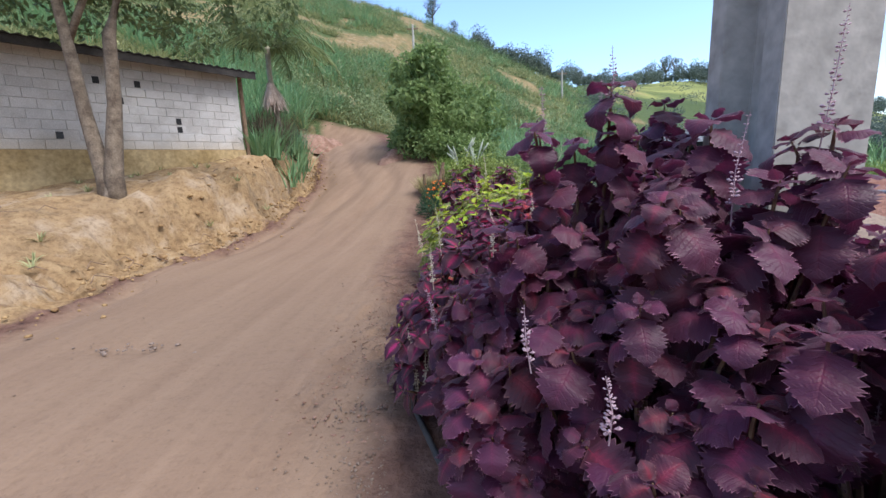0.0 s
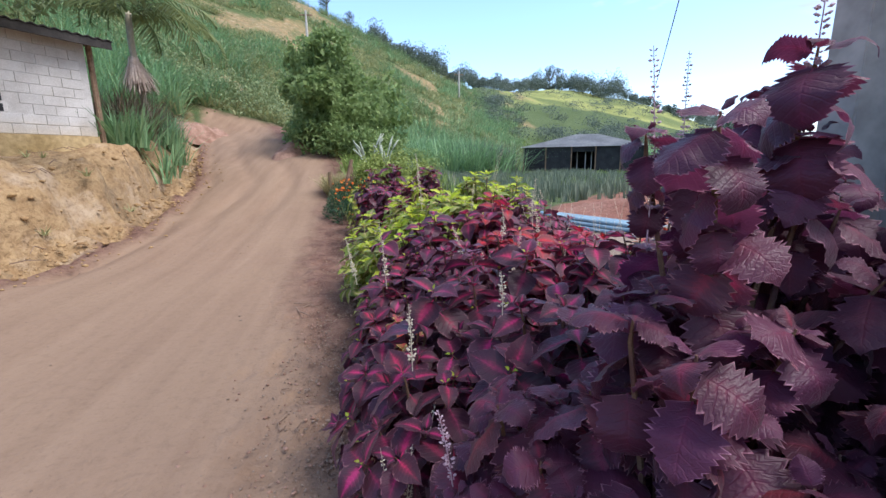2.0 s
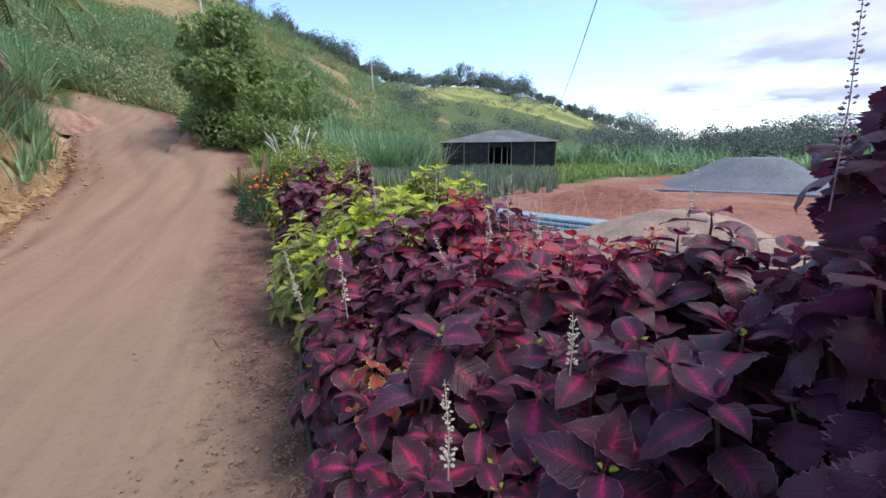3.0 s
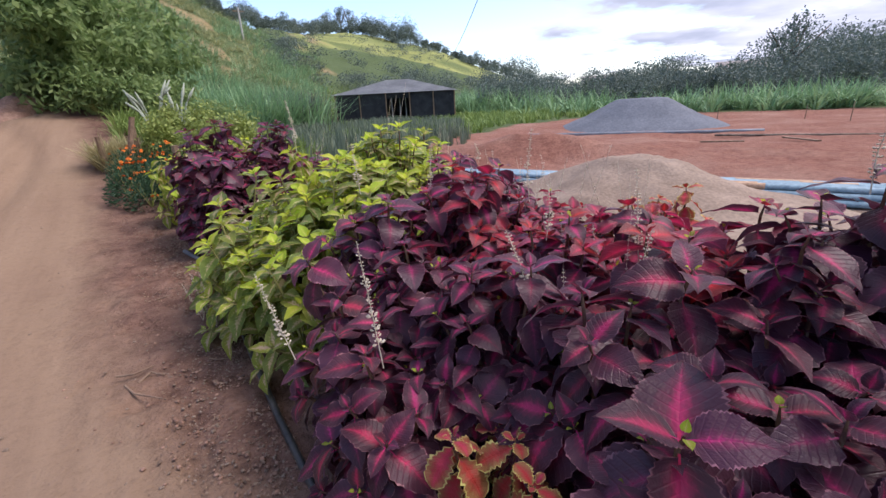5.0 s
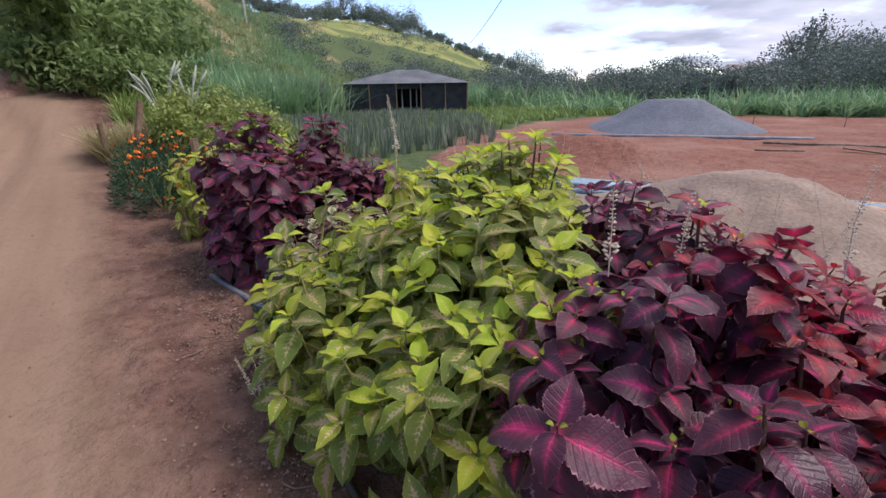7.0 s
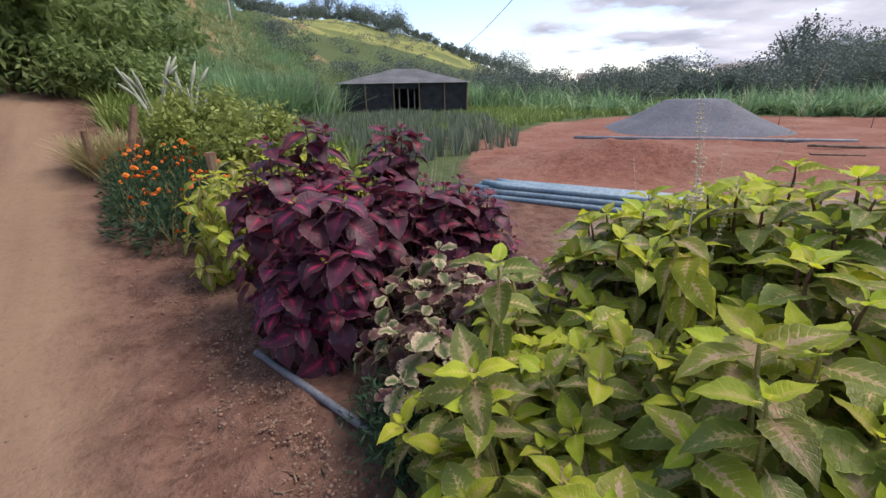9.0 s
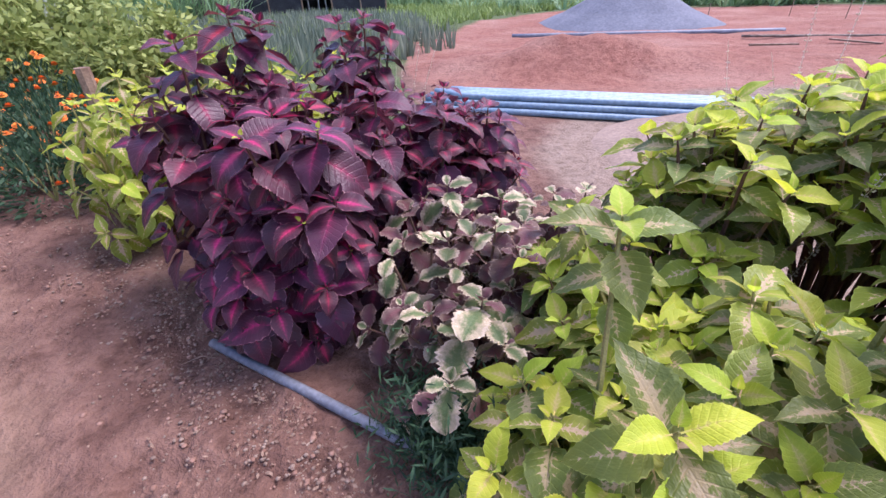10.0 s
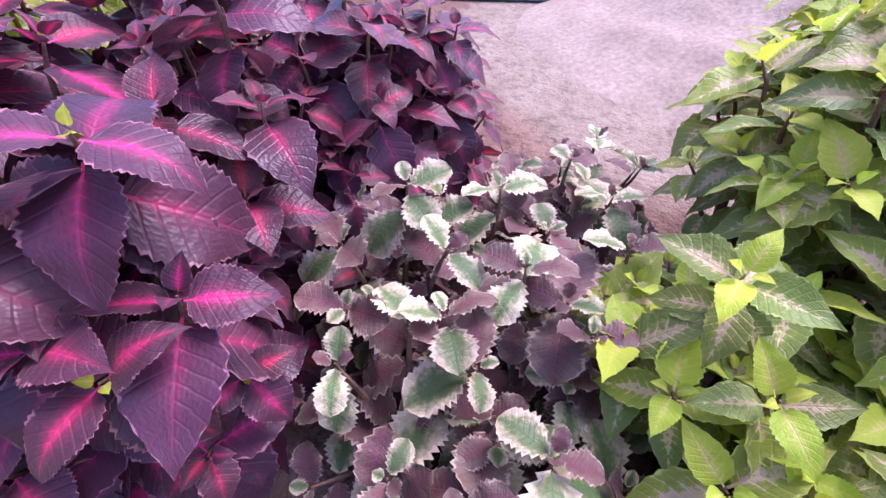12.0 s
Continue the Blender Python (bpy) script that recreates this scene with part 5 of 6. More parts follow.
LIME = "yellow-green coleus with pale pink leaf centres in the bed"
VARI = "cream and green variegated coleus with burgundy undersides"
RUST = "small rust-red coleus with yellow leaf borders in the bed"

# giant purple ones round the post
PURPLE_LEADERS = {0: [((0.65, 3.31, 1.53), (-0.05, -0.1, 1.0), 0.15), ((0.38, 3.21, 1.41), (-0.2, -0.2, 1.0), 0.12), ((0.44, 3.48, 1.40), (-0.1, 0.0, 1.0), 0.1)], 1: [((0.67, 2.82, 1.17), (-0.1, -0.4, 1.0), 0.16)]}
for i, (x, y, h, r) in enumerate(((0.64, 3.42, 1.36, 0.33), (0.94, 3.05, 1.36, 0.34), (1.45, 2.85, 1.1, 0.32), (0.96, 3.68, 1.46, 0.29), (0.42, 3.25, 1.15, 0.27), (0.65, 2.95, 1.2, 0.32), (1.05, 2.62, 1.08, 0.32),
                                  (1.6, 3.75, 1.2, 0.32), (1.78, 3.2, 1.42, 0.26), (0.98, 3.4, 1.2, 0.26), (1.5, 2.45, 0.95, 0.3), (0.28, 3.05, 0.68, 0.22), (0.22, 3.45, 0.8, 0.24), (0.7, 2.6, 0.75, 0.26), (1.28, 3.1, 1.16, 0.26))):
    sp = {0: [((0.45, 3.46, 1.15), (0.45, 3.49, 1.57)), ((0.75, 3.76, 1.2), (0.75, 3.77, 1.63)), ((0.65, 3.31, 1.46), (0.65, 3.31, 1.66))], 1: [((0.88, 2.98, 1.1), (0.9, 2.97, 1.4))],
          5: [((0.31, 2.77, 0.78), (0.29, 2.74, 0.97)), ((0.44, 2.57, 0.72), (0.42, 2.54, 0.89)), ((1.0, 2.35, 0.7), (1.02, 2.33, 0.92))], 6: [((1.15, 2.45, 0.75), (1.2, 2.42, 1.0))], 10: [((1.4, 2.3, 0.7), (1.45, 2.25, 0.95)), ((0.97, 2.75, 0.71), (0.97, 2.75, 0.92)), ((0.98, 2.70, 0.62), (0.98, 2.70, 0.82)), ((1.07, 2.70, 0.59), (1.07, 2.70, 0.79))], 11: [((0.02, 3.5, 0.55), (-0.02, 3.47, 0.8))]}.get(i, ())
    coleus(x, y, h, r, "purple", "purple", 0.142, 100 + i, PURPLE, "purple coleus", 14 if i in (2, 10) else 32, low=0.3, objects=92, spikes=sp, gaps=0.55 if i in (2, 10) else 0.05, inner=0.2 if i in (2, 10) else 1.0, uneven=0.12, sag=0.16, raised=0.04, jitter=1.4, leaders=PURPLE_LEADERS.get(i, ()), alt_mat="purple_red" if i in (2, 4, 5, 6, 7, 8, 10, 11, 12, 13) else None)
coleus(1.12, 3.03, 1.36, 0.1, "purple", "purple", 0.125, 131, PURPLE, "purple coleus", 4, low=0.75, objects=40, sag=0.06, raised=0.13, spikes=[((1.12, 3.03, 1.25), (1.15, 3.02, 1.66))])
# magenta ones along the front and middle
rngp = random.Random(17)
mags = []
for y, xs in ((3.68, (0.58,)), (3.95, (-0.03, 0.42, 0.85, 1.25)), (4.3, (-0.06, 0.34, 0.72, 1.12, 1.5)), (4.68, (0.38, 0.75, 1.15)), (5.05, (-0.02, 0.34, 0.72, 1.1, 1.5)), (5.42, (0.02, 0.36, 0.76, 1.16)), (5.8, (0.3, 0.68, 1.08, 1.45)), (6.15, (0.95, 1.32)), (6.5, (1.2, 1.55))):
    for x in xs:
        mags.append((x + rngp.uniform(-0.05, 0.05), y + rngp.uniform(-0.05, 0.05)))
# the tall spikes that stand out of the leaves: foot and tip
SPIKES = [((-0.07, 5.08, 0.6), (-0.1, 5.1, 1.0)), ((-0.25, 5.38, 0.55), (-0.31, 5.46, 0.85)), ((0.62, 5.85, 0.85), (0.64, 5.85, 1.16)), ((0.28, 3.96, 0.82), (0.27, 3.95, 0.98)), ((0.75, 4.8, 0.8), (0.72, 4.82, 1.12)),
          ((1.0, 5.55, 0.85), (1.02, 5.56, 1.2)), ((0.35, 4.9, 0.75), (0.3, 4.95, 0.98)), ((0.55, 4.7, 0.7), (0.6, 4.68, 0.98))]
# large fresh rosettes near the path, each on the plant that stands closest
ROSETTES = [((0.09, 4.3, 0.82), (-0.35, -0.3, 1.0), 0.2), ((0.58, 4.55, 0.9), (-0.25, -0.3, 1.0), 0.18), ((-0.08, 5.69, 0.78), (-0.4, -0.3, 1.0), 0.18), ((0.7, 5.81, 0.92), (-0.25, -0.3, 1.0), 0.17)]
FRONT_LEADERS = {}
for lead in ROSETTES:
    FRONT_LEADERS.setdefault(min(range(len(mags)), key=lambda k: (mags[k][0] - lead[0][0]) ** 2 + (mags[k][1] - lead[0][1]) ** 2), []).append(lead)
for i, (x, y) in enumerate(mags):
    h = float(np.interp(x, [-0.1, 0.15, 0.5, 1.5], [0.6, 0.82, 0.86, 0.74])) + rngp.uniform(-0.06, 0.06)
    if abs(y - 5.8) < 0.1 and 0.2 < x < 0.8:
        h += 0.2
    if y < 5.2 and 0.8 < x < 1.4:
        h += 0.05
    if y < 4.5 and x > 1.0:
        h += 0.26
    if y > 6.0:
        h = 0.93 + rngp.uniform(-0.04, 0.05)
    red = x > 0.45 and y > 4.6 and y < 6.0
    sp = [s for s in SPIKES if min(range(len(mags)), key=lambda k: (mags[k][0] - s[0][0]) ** 2 + (mags[k][1] - s[0][1]) ** 2) == i]
    if i % 7 == 1 and not sp:
        sp = [((x - 0.05, y, h - 0.02), (x - 0.04 + rngp.uniform(-.05, .05), y, h + rngp.uniform(0.12, 0.22)))]
    coleus(x, y, h, 0.3, "magenta", "red" if red else "magenta", 0.18 if y < 4.8 and x > 0.3 else 0.155, 200 + i, RED if red else MAGENTA, "magenta coleus", 23, low=0.12 if x < 0.2 else 0.35, objects=62, spikes=sp, spike_mat="spike_cream", outward=0.8, bud="lime_top", old_mat="magenta" if red else "magenta_old", uneven=0.1, sag=0.1, raised=0.08, jitter=1.3, leaders=FRONT_LEADERS.get(i, ()))
coleus(0.82, 4.4, 1.04, 0.08, "magenta", "magenta", 0.15, 290, MAGENTA, "magenta coleus", 3, low=0.7, objects=24)
# lime ones
limes = []
for y, spots in ((6.2, ((0.0, 0.74), (0.4, 0.9))), (6.5, ((-0.08, 0.74), (0.3, 0.9), (0.68, 1.0))), (6.85, ((-0.12, 0.74), (0.25, 0.92), (0.62, 1.0), (0.98, 1.06))), (7.2, ((-0.12, 0.68), (0.22, 0.8), (0.58, 0.6), (1.02, 1.04), (1.38, 1.04))),
                 (7.5, ((0.0, 0.6), (0.34, 0.64), (0.76, 0.9), (1.12, 1.02), (1.5, 1.0))), (7.68, ((0.52, 0.56), (0.9, 0.84), (1.24, 0.9)))):
    for x, h in spots:
        limes.append((x + rngp.uniform(-0.05, 0.05), y + rngp.uniform(-0.05, 0.05), h + rngp.uniform(-0.05, 0.05)))
LIME_LEADERS = {14: [((0.15, 7.6, 0.9), (-0.3, -0.1, 1.0), 0.155)], 9: [((-0.16, 7.35, 0.75), (-0.35, -0.3, 1.0), 0.16)], 15: [((0.44, 7.84, 0.72), (-0.5, 0.1, 1.0), 0.13)]}
for i, (x, y, h) in enumerate(limes):
    # the ones at the back stand on bare stems
    back = x > 0.5 and y > 6.7
    coleus(x, y, h, 0.3, "lime", "lime", 0.15, 300 + i, LIME, "lime coleus", 20, "lime_top", low=0.12 if x < 0.2 else 0.62 if back else 0.4, objects=62, stem="stem" if back else "stem_green", outward=0.7, nodes=3 if back else 4, old_mat="lime_old", uneven=0.09, inner=0.1 if back else 0.8, leaders=LIME_LEADERS.get(i, ()), sag=0.05, raised=0.15)
coleus(0.36, 7.12, 1.14, 0.06, "lime", "lime", 0.13, 390, LIME, "lime coleus", 2, "lime_top", low=0.8, objects=16, stem="stem_green", spikes=[((0.36, 7.12, 1.05), (0.34, 7.14, 1.4))], spike_mat="spike_cream")
# variegated ones
for i, (x, y, h, r) in enumerate(((0.12, 8.0, 0.5, 0.24), (0.38, 8.15, 0.6, 0.26), (0.22, 8.3, 0.56, 0.24), (0.6, 8.3, 0.6, 0.26), (0.85, 8.2, 0.56, 0.26), (0.55, 8.0, 0.55, 0.24), (0.45, 8.45, 0.66, 0.24), (1.1, 8.15, 0.52, 0.26))):
    coleus(x, y, h, r, "variegated", "variegated", 0.13, 400 + i, VARI, "variegated coleus", 11, low=0.2, alt=0.52, objects=75, filler_mat="burgundy", alt_mat="burgundy", gaps=0.5, nodes=4, outward=0.7, sag=0.1, raised=0.1, inner=0.6)
# magenta bush past them
BUSH_LEADERS = [((0.08, 8.62, 0.92), (-0.15, -0.5, 1.0), 0.22), ((0.05, 8.49, 0.52), (-0.4, -0.75, 1.0), 0.13), ((-0.14, 8.72, 0.93), (-0.4, -0.3, 1.0), 0.2), ((-0.08, 8.55, 0.66), (-0.6, -0.6, 0.8), 0.19)]
for i, (x, y, h, r) in enumerate(((0.06, 8.66, 0.84, 0.2), (-0.12, 8.85, 0.62, 0.24), (0.08, 9.05, 1.0, 0.32), (-0.08, 9.3, 1.16, 0.28), (0.24, 9.3, 1.22, 0.24), (0.4, 8.8, 0.92, 0.3), (0.75, 9.25, 1.24, 0.28), (0.78, 8.8, 0.88, 0.3), (1.05, 8.7, 0.8, 0.26), (0.5, 9.1, 1.0, 0.3), (1.1, 9.05, 0.86, 0.26))):
    coleus(x, y, h, r, "magenta", "maroon" if i > 2 else "magenta", 0.19 if i < 5 else 0.165, 500 + i, MAGENTA, "magenta coleus bush", 10 if i == 0 else 24, low=0.3 if i == 0 else 0.18, objects=66, outward=0.85, inner=0.4, bud="lime_top" if i == 0 else "", leaders=BUSH_LEADERS if i == 0 else (), old_mat="magenta_old", uneven=0.09, sag=0.12, raised=0.06)
# yellow-green ones behind that
for i, (x, y, h, r) in enumerate(((-0.28, 10.1, 0.82, 0.26), (0.05, 10.2, 0.9, 0.3), (0.45, 9.75, 1.05, 0.3), (0.85, 9.75, 0.98, 0.28), (-0.1, 10.6, 0.8, 0.28), (0.4, 10.4, 0.9, 0.3))):
    coleus(x, y, h, r, "lime", "lime", 0.15, 600 + i, LIME, "lime coleus", 14, "lime_top", low=0.15, objects=40, stem="stem_green")
# rust-coloured small ones
for i, (x, y, h, r) in enumerate(((0.05, 4.72, 0.55, 0.22), (1.15, 5.15, 0.82, 0.2), (1.75, 5.2, 0.85, 0.22), (1.9, 5.45, 0.8, 0.22))):
    coleus(x, y, h, r, "variegated", "orange", 0.1, 700 + i, RUST, "rust coleus", 10, low=0.3, objects=40)


# ---------- marigolds, tufts, small growth ----------
def marigold(cx, cy, h, r, seed):
    rng = np.random.default_rng(seed)
    g = ground_z(cx, cy)
    t = empty("marigold_plant", pose(cx, cy, g), "bushy dark green marigold with orange flower heads", "plant", "marigolds")
    n = 900
    p = rng.normal(size=(n, 3))
    p /= np.linalg.norm(p, axis=1)[:, None]
    p[:, 2] = np.abs(p[:, 2])
    p *= (rng.uniform(0.3, 1, n) ** 0.5)[:, None] * np.array([r, r, h])
    V, F = leaf_cards(p, 0.06, seed, -0.2, 0.28)
    ob = raw("foliage", V, F, MAT["marigold_leaf"], t)
    bm = bmesh.new()
    for k in range(6):
        a = k * 1.05
        tube(bm, [(0, 0, 0), (math.cos(a) * r * 0.5, math.sin(a) * r * 0.5, h * 0.8)], [0.006, 0.003], 5)
    part("stem", bm, MAT["stem_green"], t)
    for k in range(9):
        a, q = rng.uniform(0, 6.28), rng.uniform(0.2, 1.0)
        z = h * math.sqrt(max(0.05, 1 - (q * 0.95) ** 2)) + 0.02
        fb = bmesh.new()
        s = rng.uniform(0.02, 0.032)
        for ring, (rr, zz, cnt) in enumerate(((1.0, 0.0, 11), (0.7, 0.35, 9), (0.4, 0.6, 6))):
            for j in range(cnt):
                t0 = 2 * math.pi * (j + 0.5 * ring) / cnt
                o = Vector((math.cos(t0), math.sin(t0), 0))
                sd = Vector((-math.sin(t0), math.cos(t0), 0))
                c0 = Vector((0, 0, zz * s * 0.6))
                vs = [fb.verts.new(c0 + sd * s * 0.1), fb.verts.new(c0 - sd * s * 0.1), fb.verts.new(c0 + o * s * rr - sd * s * 0.3 + Vector((0, 0, s * zz * 0.6))), fb.verts.new(c0 + o * s * rr + sd * s * 0.3 + Vector((0, 0, s * zz * 0.6)))]
                fb.faces.new(vs)
        m = Matrix.Translation((math.cos(a) * q * r, math.sin(a) * q * r, z)) @ Matrix.Rotation(rng.uniform(-0.5, 0.5), 4, "X")
        bmesh.ops.transform(fb, matrix=m, verts=fb.verts[:])
        part("flower", fb, MAT["marigold"], t, "orange ruffled flower head")


rngm = random.Random(3)
for i, (x, y) in enumerate(((-0.55, 11.0), (-0.2, 11.1), (-0.75, 11.4), (-0.4, 11.5), (-0.05, 11.6), (-0.7, 11.9), (-0.3, 12.0), (-0.75, 12.4), (-0.4, 12.5), (0.0, 12.3), (-0.65, 12.9), (-0.2, 12.9))):
    marigold(x, y, 0.46 + 0.04 * (i % 4), 0.29, 50 + i)
for i, (x, y) in enumerate(((-0.05, 8.05), (-0.08, 7.88), (0.05, 7.8), (0.02, 7.62), (-0.06, 7.72), (-0.02, 7.45))):
    rr = np.random.default_rng(90 + i)
    n = 1300
    p = np.abs(rr.normal(size=(n, 3))) * [0.0, 0.0, 0.11] + rr.normal(size=(n, 3)) * [0.08, 0.08, 0.01]
    V, F = leaf_cards(p + [x, y, ground_z(x, y) + 0.02], 0.05, i, -0.8, 0.16)
    tagged(raw("feathery_plant", V, F, MAT["marigold_leaf"]), "low feathery dark green plant at the bed's foot", "plant", "feathery plants", "stuff")


def leafy_bush(x, y, h, r, mat, label, seed, leaf=0.11):
    """A loose bush: bent stems that carry clumps of pointed leaves, with gaps between."""
    rng = np.random.default_rng(seed)
    t = empty("leafy_bush", pose(x, y, ground_z(x, y)), label, "bush", "bushes by the road")
    C = []
    bm = bmesh.new()
    for k in range(16):
        a, q = rng.uniform(0, 6.28), rng.uniform(0.15, 1.0)
        top = Vector((math.cos(a) * r * q, math.sin(a) * r * q, h * (1.08 - 0.5 * q * q) * rng.uniform(0.75, 1.1)))
        tube(bm, [(0, 0, -0.05), top * 0.5 + Vector((0, 0, 0.1 * h)), top], [0.014, 0.009, 0.004], 5)
        C.append(rng.normal(size=(130, 3)) * [r * 0.2, r * 0.2, h * 0.13] + np.array(top) * rng.uniform(0.55, 1.0, (130, 1)))
    part("stem", bm, MAT["stem_green"], t)
    C = np.concatenate(C)
    C[:, 2] = np.maximum(C[:, 2], 0.04)
    V, F = leaf_cards(C, leaf, seed, 0.2, 0.42)
    raw("foliage", V, F, MAT[mat], t)


for i, (x, y, h, r) in enumerate(((-0.15, 13.5, 0.75, 0.4), (0.45, 13.0, 0.8, 0.45), (1.1, 13.4, 0.8, 0.5), (0.7, 14.4, 0.9, 0.5), (0.1, 14.8, 0.8, 0.45))):
    leafy_bush(x, y, h, r, "bush_leaf", "yellow-green leafy bush behind the flower bed", 810 + i, 0.1)
for i, (x, y, h, r) in enumerate(((-2.3, 20.9, 1.0, 0.7), (-1.3, 19.9, 1.1, 0.8), (-0.3, 19.2, 1.0, 0.8), (0.7, 19.6, 1.2, 0.9), (0.3, 21.0, 1.5, 1.0), (1.9, 20.6, 1.3, 1.0))):
    leafy_bush(x, y, h, r, "tree_leaf", "dark green leafy bush at the foot of the roadside tree", 830 + i, 0.17)


def sprig(x, y, h, seed, label="dry pale flowering weed at the bed's edge"):
    """A branched weed with pale buds."""
    rng = random.Random(seed)
    t = empty("dry_weed", pose(x, y, ground_z(x, y)), label, "plant", "dry weeds")
    for k in range(5):
        bm = bmesh.new()
        a = rng.uniform(0, 6.28)
        q = rng.uniform(0.1, 0.35) * h
        spike_mesh(bm, (0, 0, 0), (math.cos(a) * q, math.sin(a) * q, h * rng.uniform(0.7, 1.0)), rng, 0.0014, 0.011, 0.8)
        part("flower_stalk", bm, MAT["spike_cream"], t)


for i, (x, y, h) in enumerate(((-0.42, 7.2, 0.4), (-0.36, 7.05, 0.45), (0.75, 4.85, 0.95), (0.65, 4.95, 0.9), (1.38, 6.06, 1.12), (1.75, 6.0, 1.1), (2.0, 5.6, 1.05), (-0.12, 3.8, 0.6), (1.7, 7.3, 1.25), (0.98, 7.42, 1.5), (1.2, 9.6, 1.2), (2.2, 6.6, 1.0), (2.3, 7.6, 0.9), (1.55, 2.35, 0.95))):
    sprig(x, y, h, 30 + i)

# stakes and dry grass tuft at the bed's far end
for i, (x, y, tx, h) in enumerate(((-1.05, 13.6, 0.0, 0.6), (-0.75, 13.2, 0.25, 0.95), (-0.55, 13.5, 0.02, 0.75), (-0.12, 11.0, 0.0, 0.78))):
    bm = bmesh.new()
    z = ground_z(x, y)
    rs = random.Random(i)
    tube(bm, [(x, y, z - 0.1), (x + tx * 0.5, y, z + h * 0.5), (x + tx, y, z + h)], [0.05, 0.046, 0.043], 7, 0.1, rs)
    tagged(part("wooden_stake", bm, MAT["wood"]), "weathered wooden stake at the flower bed's end", "stake", "stakes")
dg = np.random.default_rng(33)
dp = np.column_stack([dg.normal(-0.8, 0.22, 60), dg.normal(13.9, 0.3, 60)])
blades("dry_grass_tuft", on_land(dp), 0.55, 0.018, 22, MAT["dry_grass"], "pale dry grass tuft by the stakes", 34, 0.6)


# cactus-like pale shrub behind the stakes
def cactus(x, y, seed):
    rng = random.Random(seed)
    t = empty("cactus_shrub", pose(x, y, ground_z(x, y)), "pale grey-green branching cactus shrub", "plant", "cactus shrubs")
    for k in range(7):
        a = rng.uniform(0, 6.28)
        bm = bmesh.new()
        p0 = Vector((0, 0, 0.2))
        p1 = Vector((math.cos(a) * 0.25, math.sin(a) * 0.25, rng.uniform(0.6, 1.0)))
        p2 = p1 + Vector((math.cos(a) * 0.22, math.sin(a) * 0.1, rng.uniform(0.2, 0.5)))
        tube(bm, [p0 * 0, p0.lerp(p1, 0.5), p1, p1.lerp(p2, 0.5), p2], [0.018, 0.022, 0.018, 0.034, 0.01], 7)
        part("pad", bm, MAT["cactus"], t, smooth=True)


cactus(0.3, 15.4, 1)
cactus(-0.1, 15.9, 2)


# ---------- hose, ground pipe, twigs, pebbles, litter ----------
def ground_tube(name, pts, r, mat, label, category, lift=0.6):
    bm = bmesh.new()
    out = []
    for i in range(len(pts) - 1):
        for k in range(6):
            q = k / 6
            x, y = pts[i][0] * (1 - q) + pts[i + 1][0] * q, pts[i][1] * (1 - q) + pts[i + 1][1] * q
            out.append((x, y, ground_z(x, y) + r * lift))
    out.append((*pts[-1], ground_z(*pts[-1]) + r * lift))
    tube(bm, out, r, 10)
    return tagged(part(name, bm, mat, smooth=True), label, category)


ground_tube("irrigation_hose", [(0.1, 3.2), (-0.17, 3.9), (-0.24, 4.5), (-0.27, 5.1), (-0.27, 5.85), (-0.25, 6.5), (-0.22, 7.2)], 0.016, MAT["hose"], "black irrigation hose along the bed's edge", "hose")
ground_tube("ground_pipe", [(-0.37, 9.04), (-0.14, 8.1), (0.05, 7.4)], 0.02, MAT["pipe_grey"], "grey-blue plastic pipe lying on the ground", "pipe", 0.75)


def twig(pts, r):
    bm = bmesh.new()
    tube(bm, [(x, y, ground_z(x, y) + z) for x, y, z in pts], [r, r * 0.9, r * 0.5][: len(pts)], 6)
    tagged(part("twig", bm, MAT["twig"]), "dry brown twig lying on the dirt", "twig", "twigs")


twig([(-0.86, 6.62, 0.012), (-0.82, 6.5, 0.015), (-0.7, 6.36, 0.012)], 0.007)
twig([(-0.8, 6.6, 0.012), (-0.74, 6.66, 0.02), (-0.68, 6.6, 0.012)], 0.007)
twig([(-0.9, 6.75, 0.012), (-0.82, 6.7, 0.02), (-0.72, 6.75, 0.012)], 0.006)
rngt = random.Random(44)
for i in range(14):
    x, y, a = rngt.uniform(-0.75, -0.3), rngt.uniform(4.5, 11), rngt.uniform(0, 6.28)
    L = rngt.uniform(0.05, 0.16)
    twig([(x, y, 0.006), (x + math.cos(a) * L / 2, y + math.sin(a) * L / 2, 0.012), (x + math.cos(a + 0.4) * L, y + math.sin(a + 0.4) * L, 0.006)], 0.004)


for i in range(34):
    y, a, L = rngt.uniform(5, 14), rngt.uniform(0, 6.28), rngt.uniform(0.15, 0.45)
    x = float(road_left(y)) - rngt.uniform(0.2, 2.4)
    twig([(x, y, 0.03), (x + math.cos(a) * L / 2, y + math.sin(a) * L / 2, 0.09), (x + math.cos(a + 0.5) * L, y + math.sin(a + 0.5) * L, 0.04)], 0.008)


MAT["pothole_stone"] = plain("bared_stone", (0.19, 0.14, 0.11), (0.28, 0.22, 0.18), 6)
MAT["bank_clod"] = plain("earth_clod", (0.22, 0.13, 0.06), (0.4, 0.27, 0.125), 5, 0.95, 0.9)


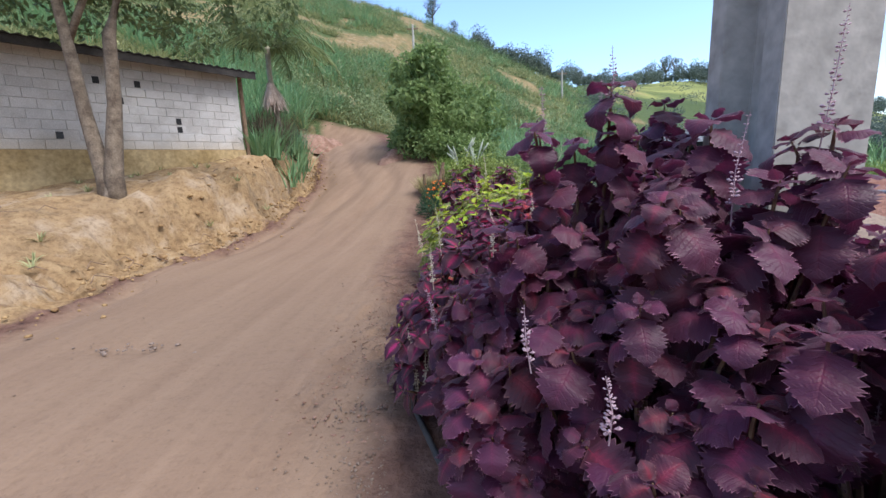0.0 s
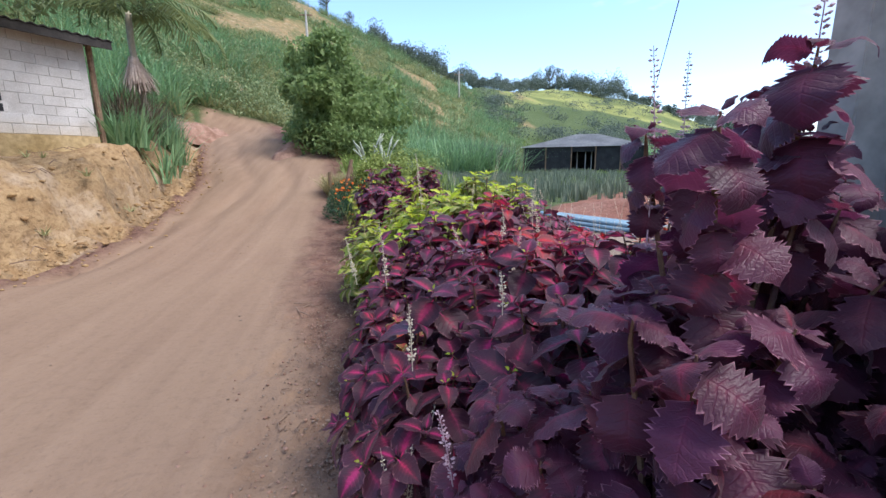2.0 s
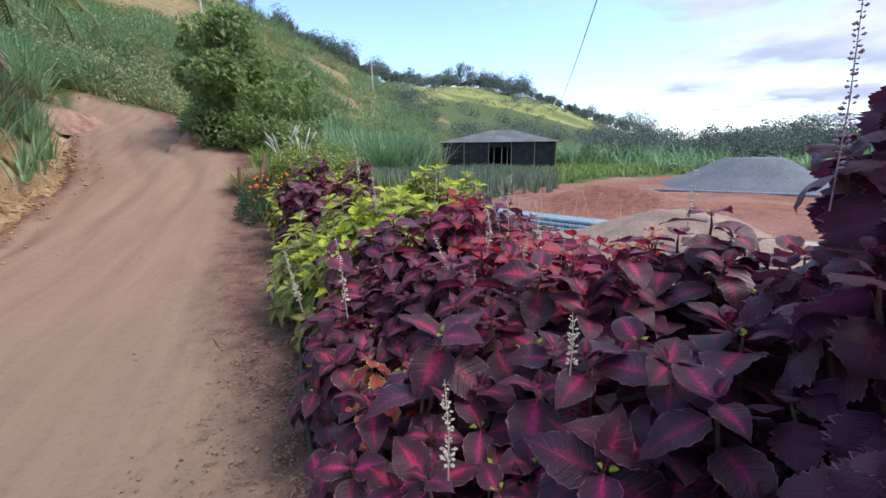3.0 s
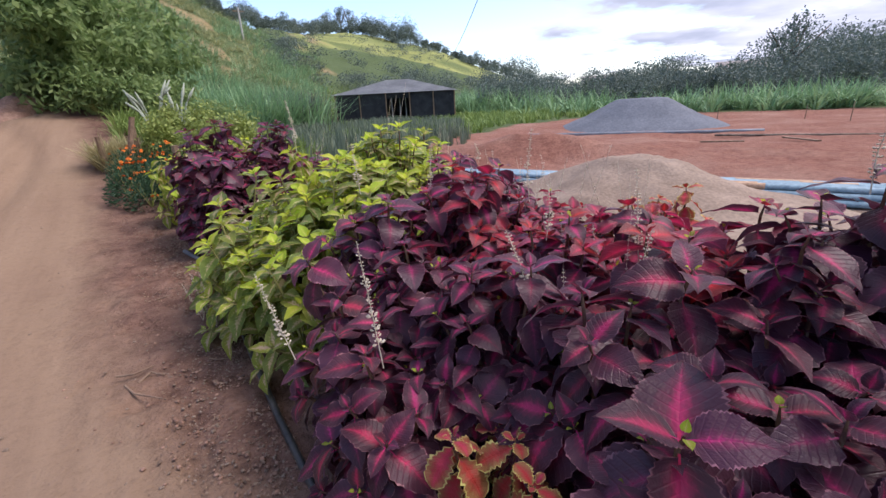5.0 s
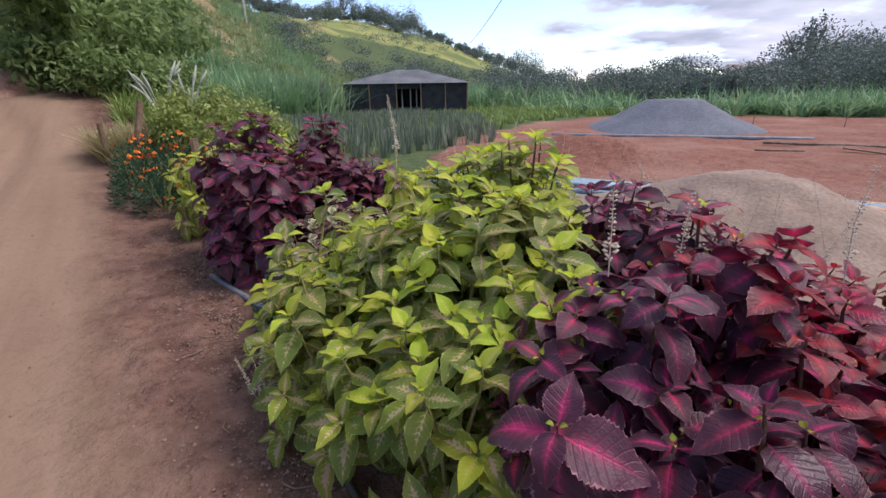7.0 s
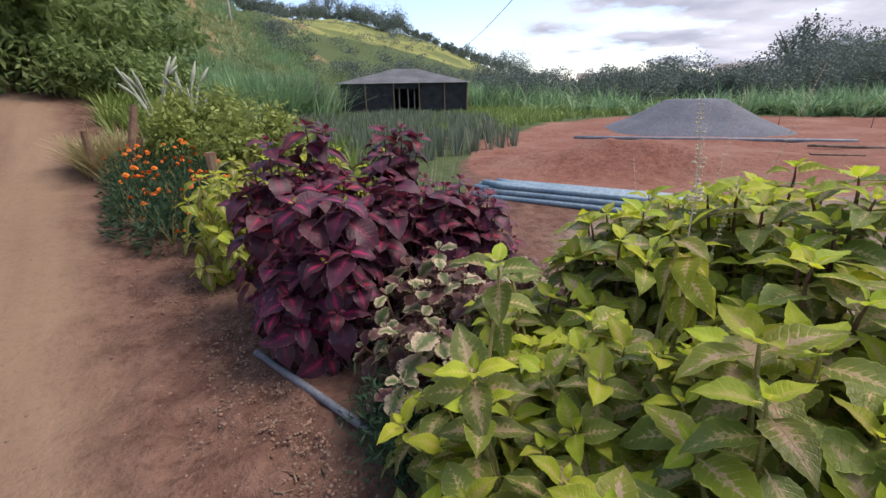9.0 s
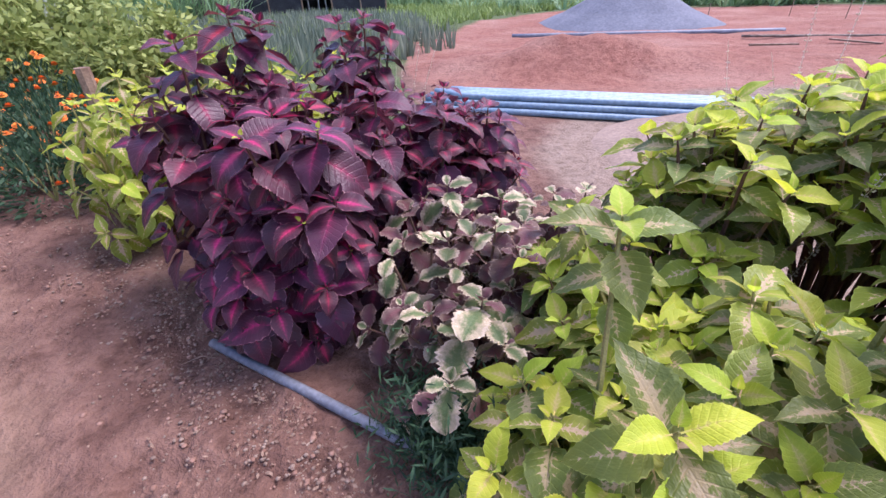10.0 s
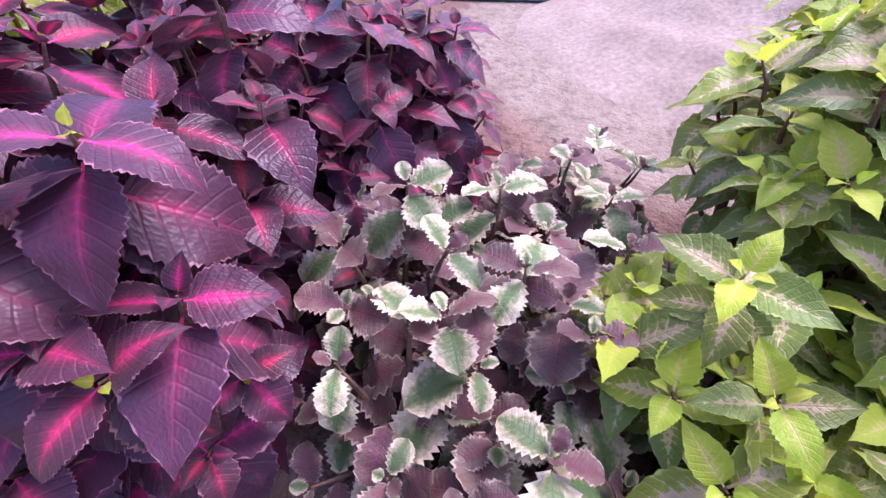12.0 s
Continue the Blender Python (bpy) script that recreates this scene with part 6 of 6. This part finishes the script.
def pebbles(name, n, area, smin, smax, mat, label, seed):
    rng = np.random.default_rng(seed)
    ico = bmesh.new()
    bmesh.ops.create_icosphere(ico, subdivisions=1, radius=1)
    B = np.array([v.co[:] for v in ico.verts])
    T = np.array([[v.index for v in f.verts] for f in ico.faces])
    ico.free()
    x, y = area(rng, n)
    z = land(x, y)
    s = rng.uniform(0, 1, len(x)) ** 3 * (smax - smin) + smin
    V = B[None] * rng.uniform(0.55, 1.25, (len(x), len(B), 1)) * (s[:, None, None] * np.array([1, 1, 0.6]))
    V = V + np.stack([x, y, z + s * 0.05], 1)[:, None, :]
    F = T[None] + (np.arange(len(x)) * len(B))[:, None, None]
    tagged(raw(name, V.reshape(-1, 3), F.reshape(-1, 3), mat), label, "stones", kind="stuff")


pebbles("verge_gravel", 6500, lambda r, n: (lambda y: (-0.32 - np.abs(r.normal(0, 0.22, n)) + 0.25 * np.clip(3.8 - y, 0, 1), y))(r.uniform(3.2, 13, n)), 0.002, 0.011, MAT["stone"], "loose grit along the bed's edge", 71)
pebbles("verge_clods", 2600, lambda r, n: (lambda y: (-0.28 - np.abs(r.normal(0, 0.3, n)), y))(r.uniform(3.6, 13, n)), 0.003, 0.014, MAT["red_soil"], "crumbled reddish earth clods along the bed", 79)
pebbles("road_stones", 500, lambda r, n: (r.uniform(-4.2, -0.9, n), r.uniform(2.5, 16, n)), 0.003, 0.012, MAT["stone"], "loose small stones on the road", 72)
pebbles("pothole_stones", 46, lambda r, n: (r.normal(-2.5, 0.22, n), r.normal(4.76, 0.07, n)), 0.005, 0.022, MAT["pothole_stone"], "flat grey stones bared in a shallow pothole", 77)
pebbles("bank_clods", 700, lambda r, n: (lambda y: (road_left(y) + r.normal(-0.1, 0.35, n), y))(r.uniform(4, 26, n)), 0.008, 0.045, MAT["bank_clod"], "clods of yellow earth at the bank's foot", 73)
pebbles("bank_lumps", 420, lambda r, n: (lambda y: (road_left(y) - np.abs(r.normal(0.15, 0.5, n)), y))(r.uniform(6.5, 20, n)), 0.012, 0.075, MAT["bank_clod"], "lumps of ochre earth in the cut bank", 76)
lr = np.random.default_rng(74)
lx = np.column_stack([-0.25 - np.abs(lr.normal(0, 0.22, 3200)), lr.uniform(4, 12, 3200)])
V, F = leaf_cards(on_land(lx, 0.008), 0.02, 75, 0.0, 0.45)
V[:, 2] = np.repeat(land(lx[:, 0], lx[:, 1]), 4) + 0.006 + lr.uniform(0, 0.01, len(V))
tagged(raw("leaf_litter", V, F, MAT["twig"]), "brown fallen leaf litter along the bed", "litter", kind="stuff")
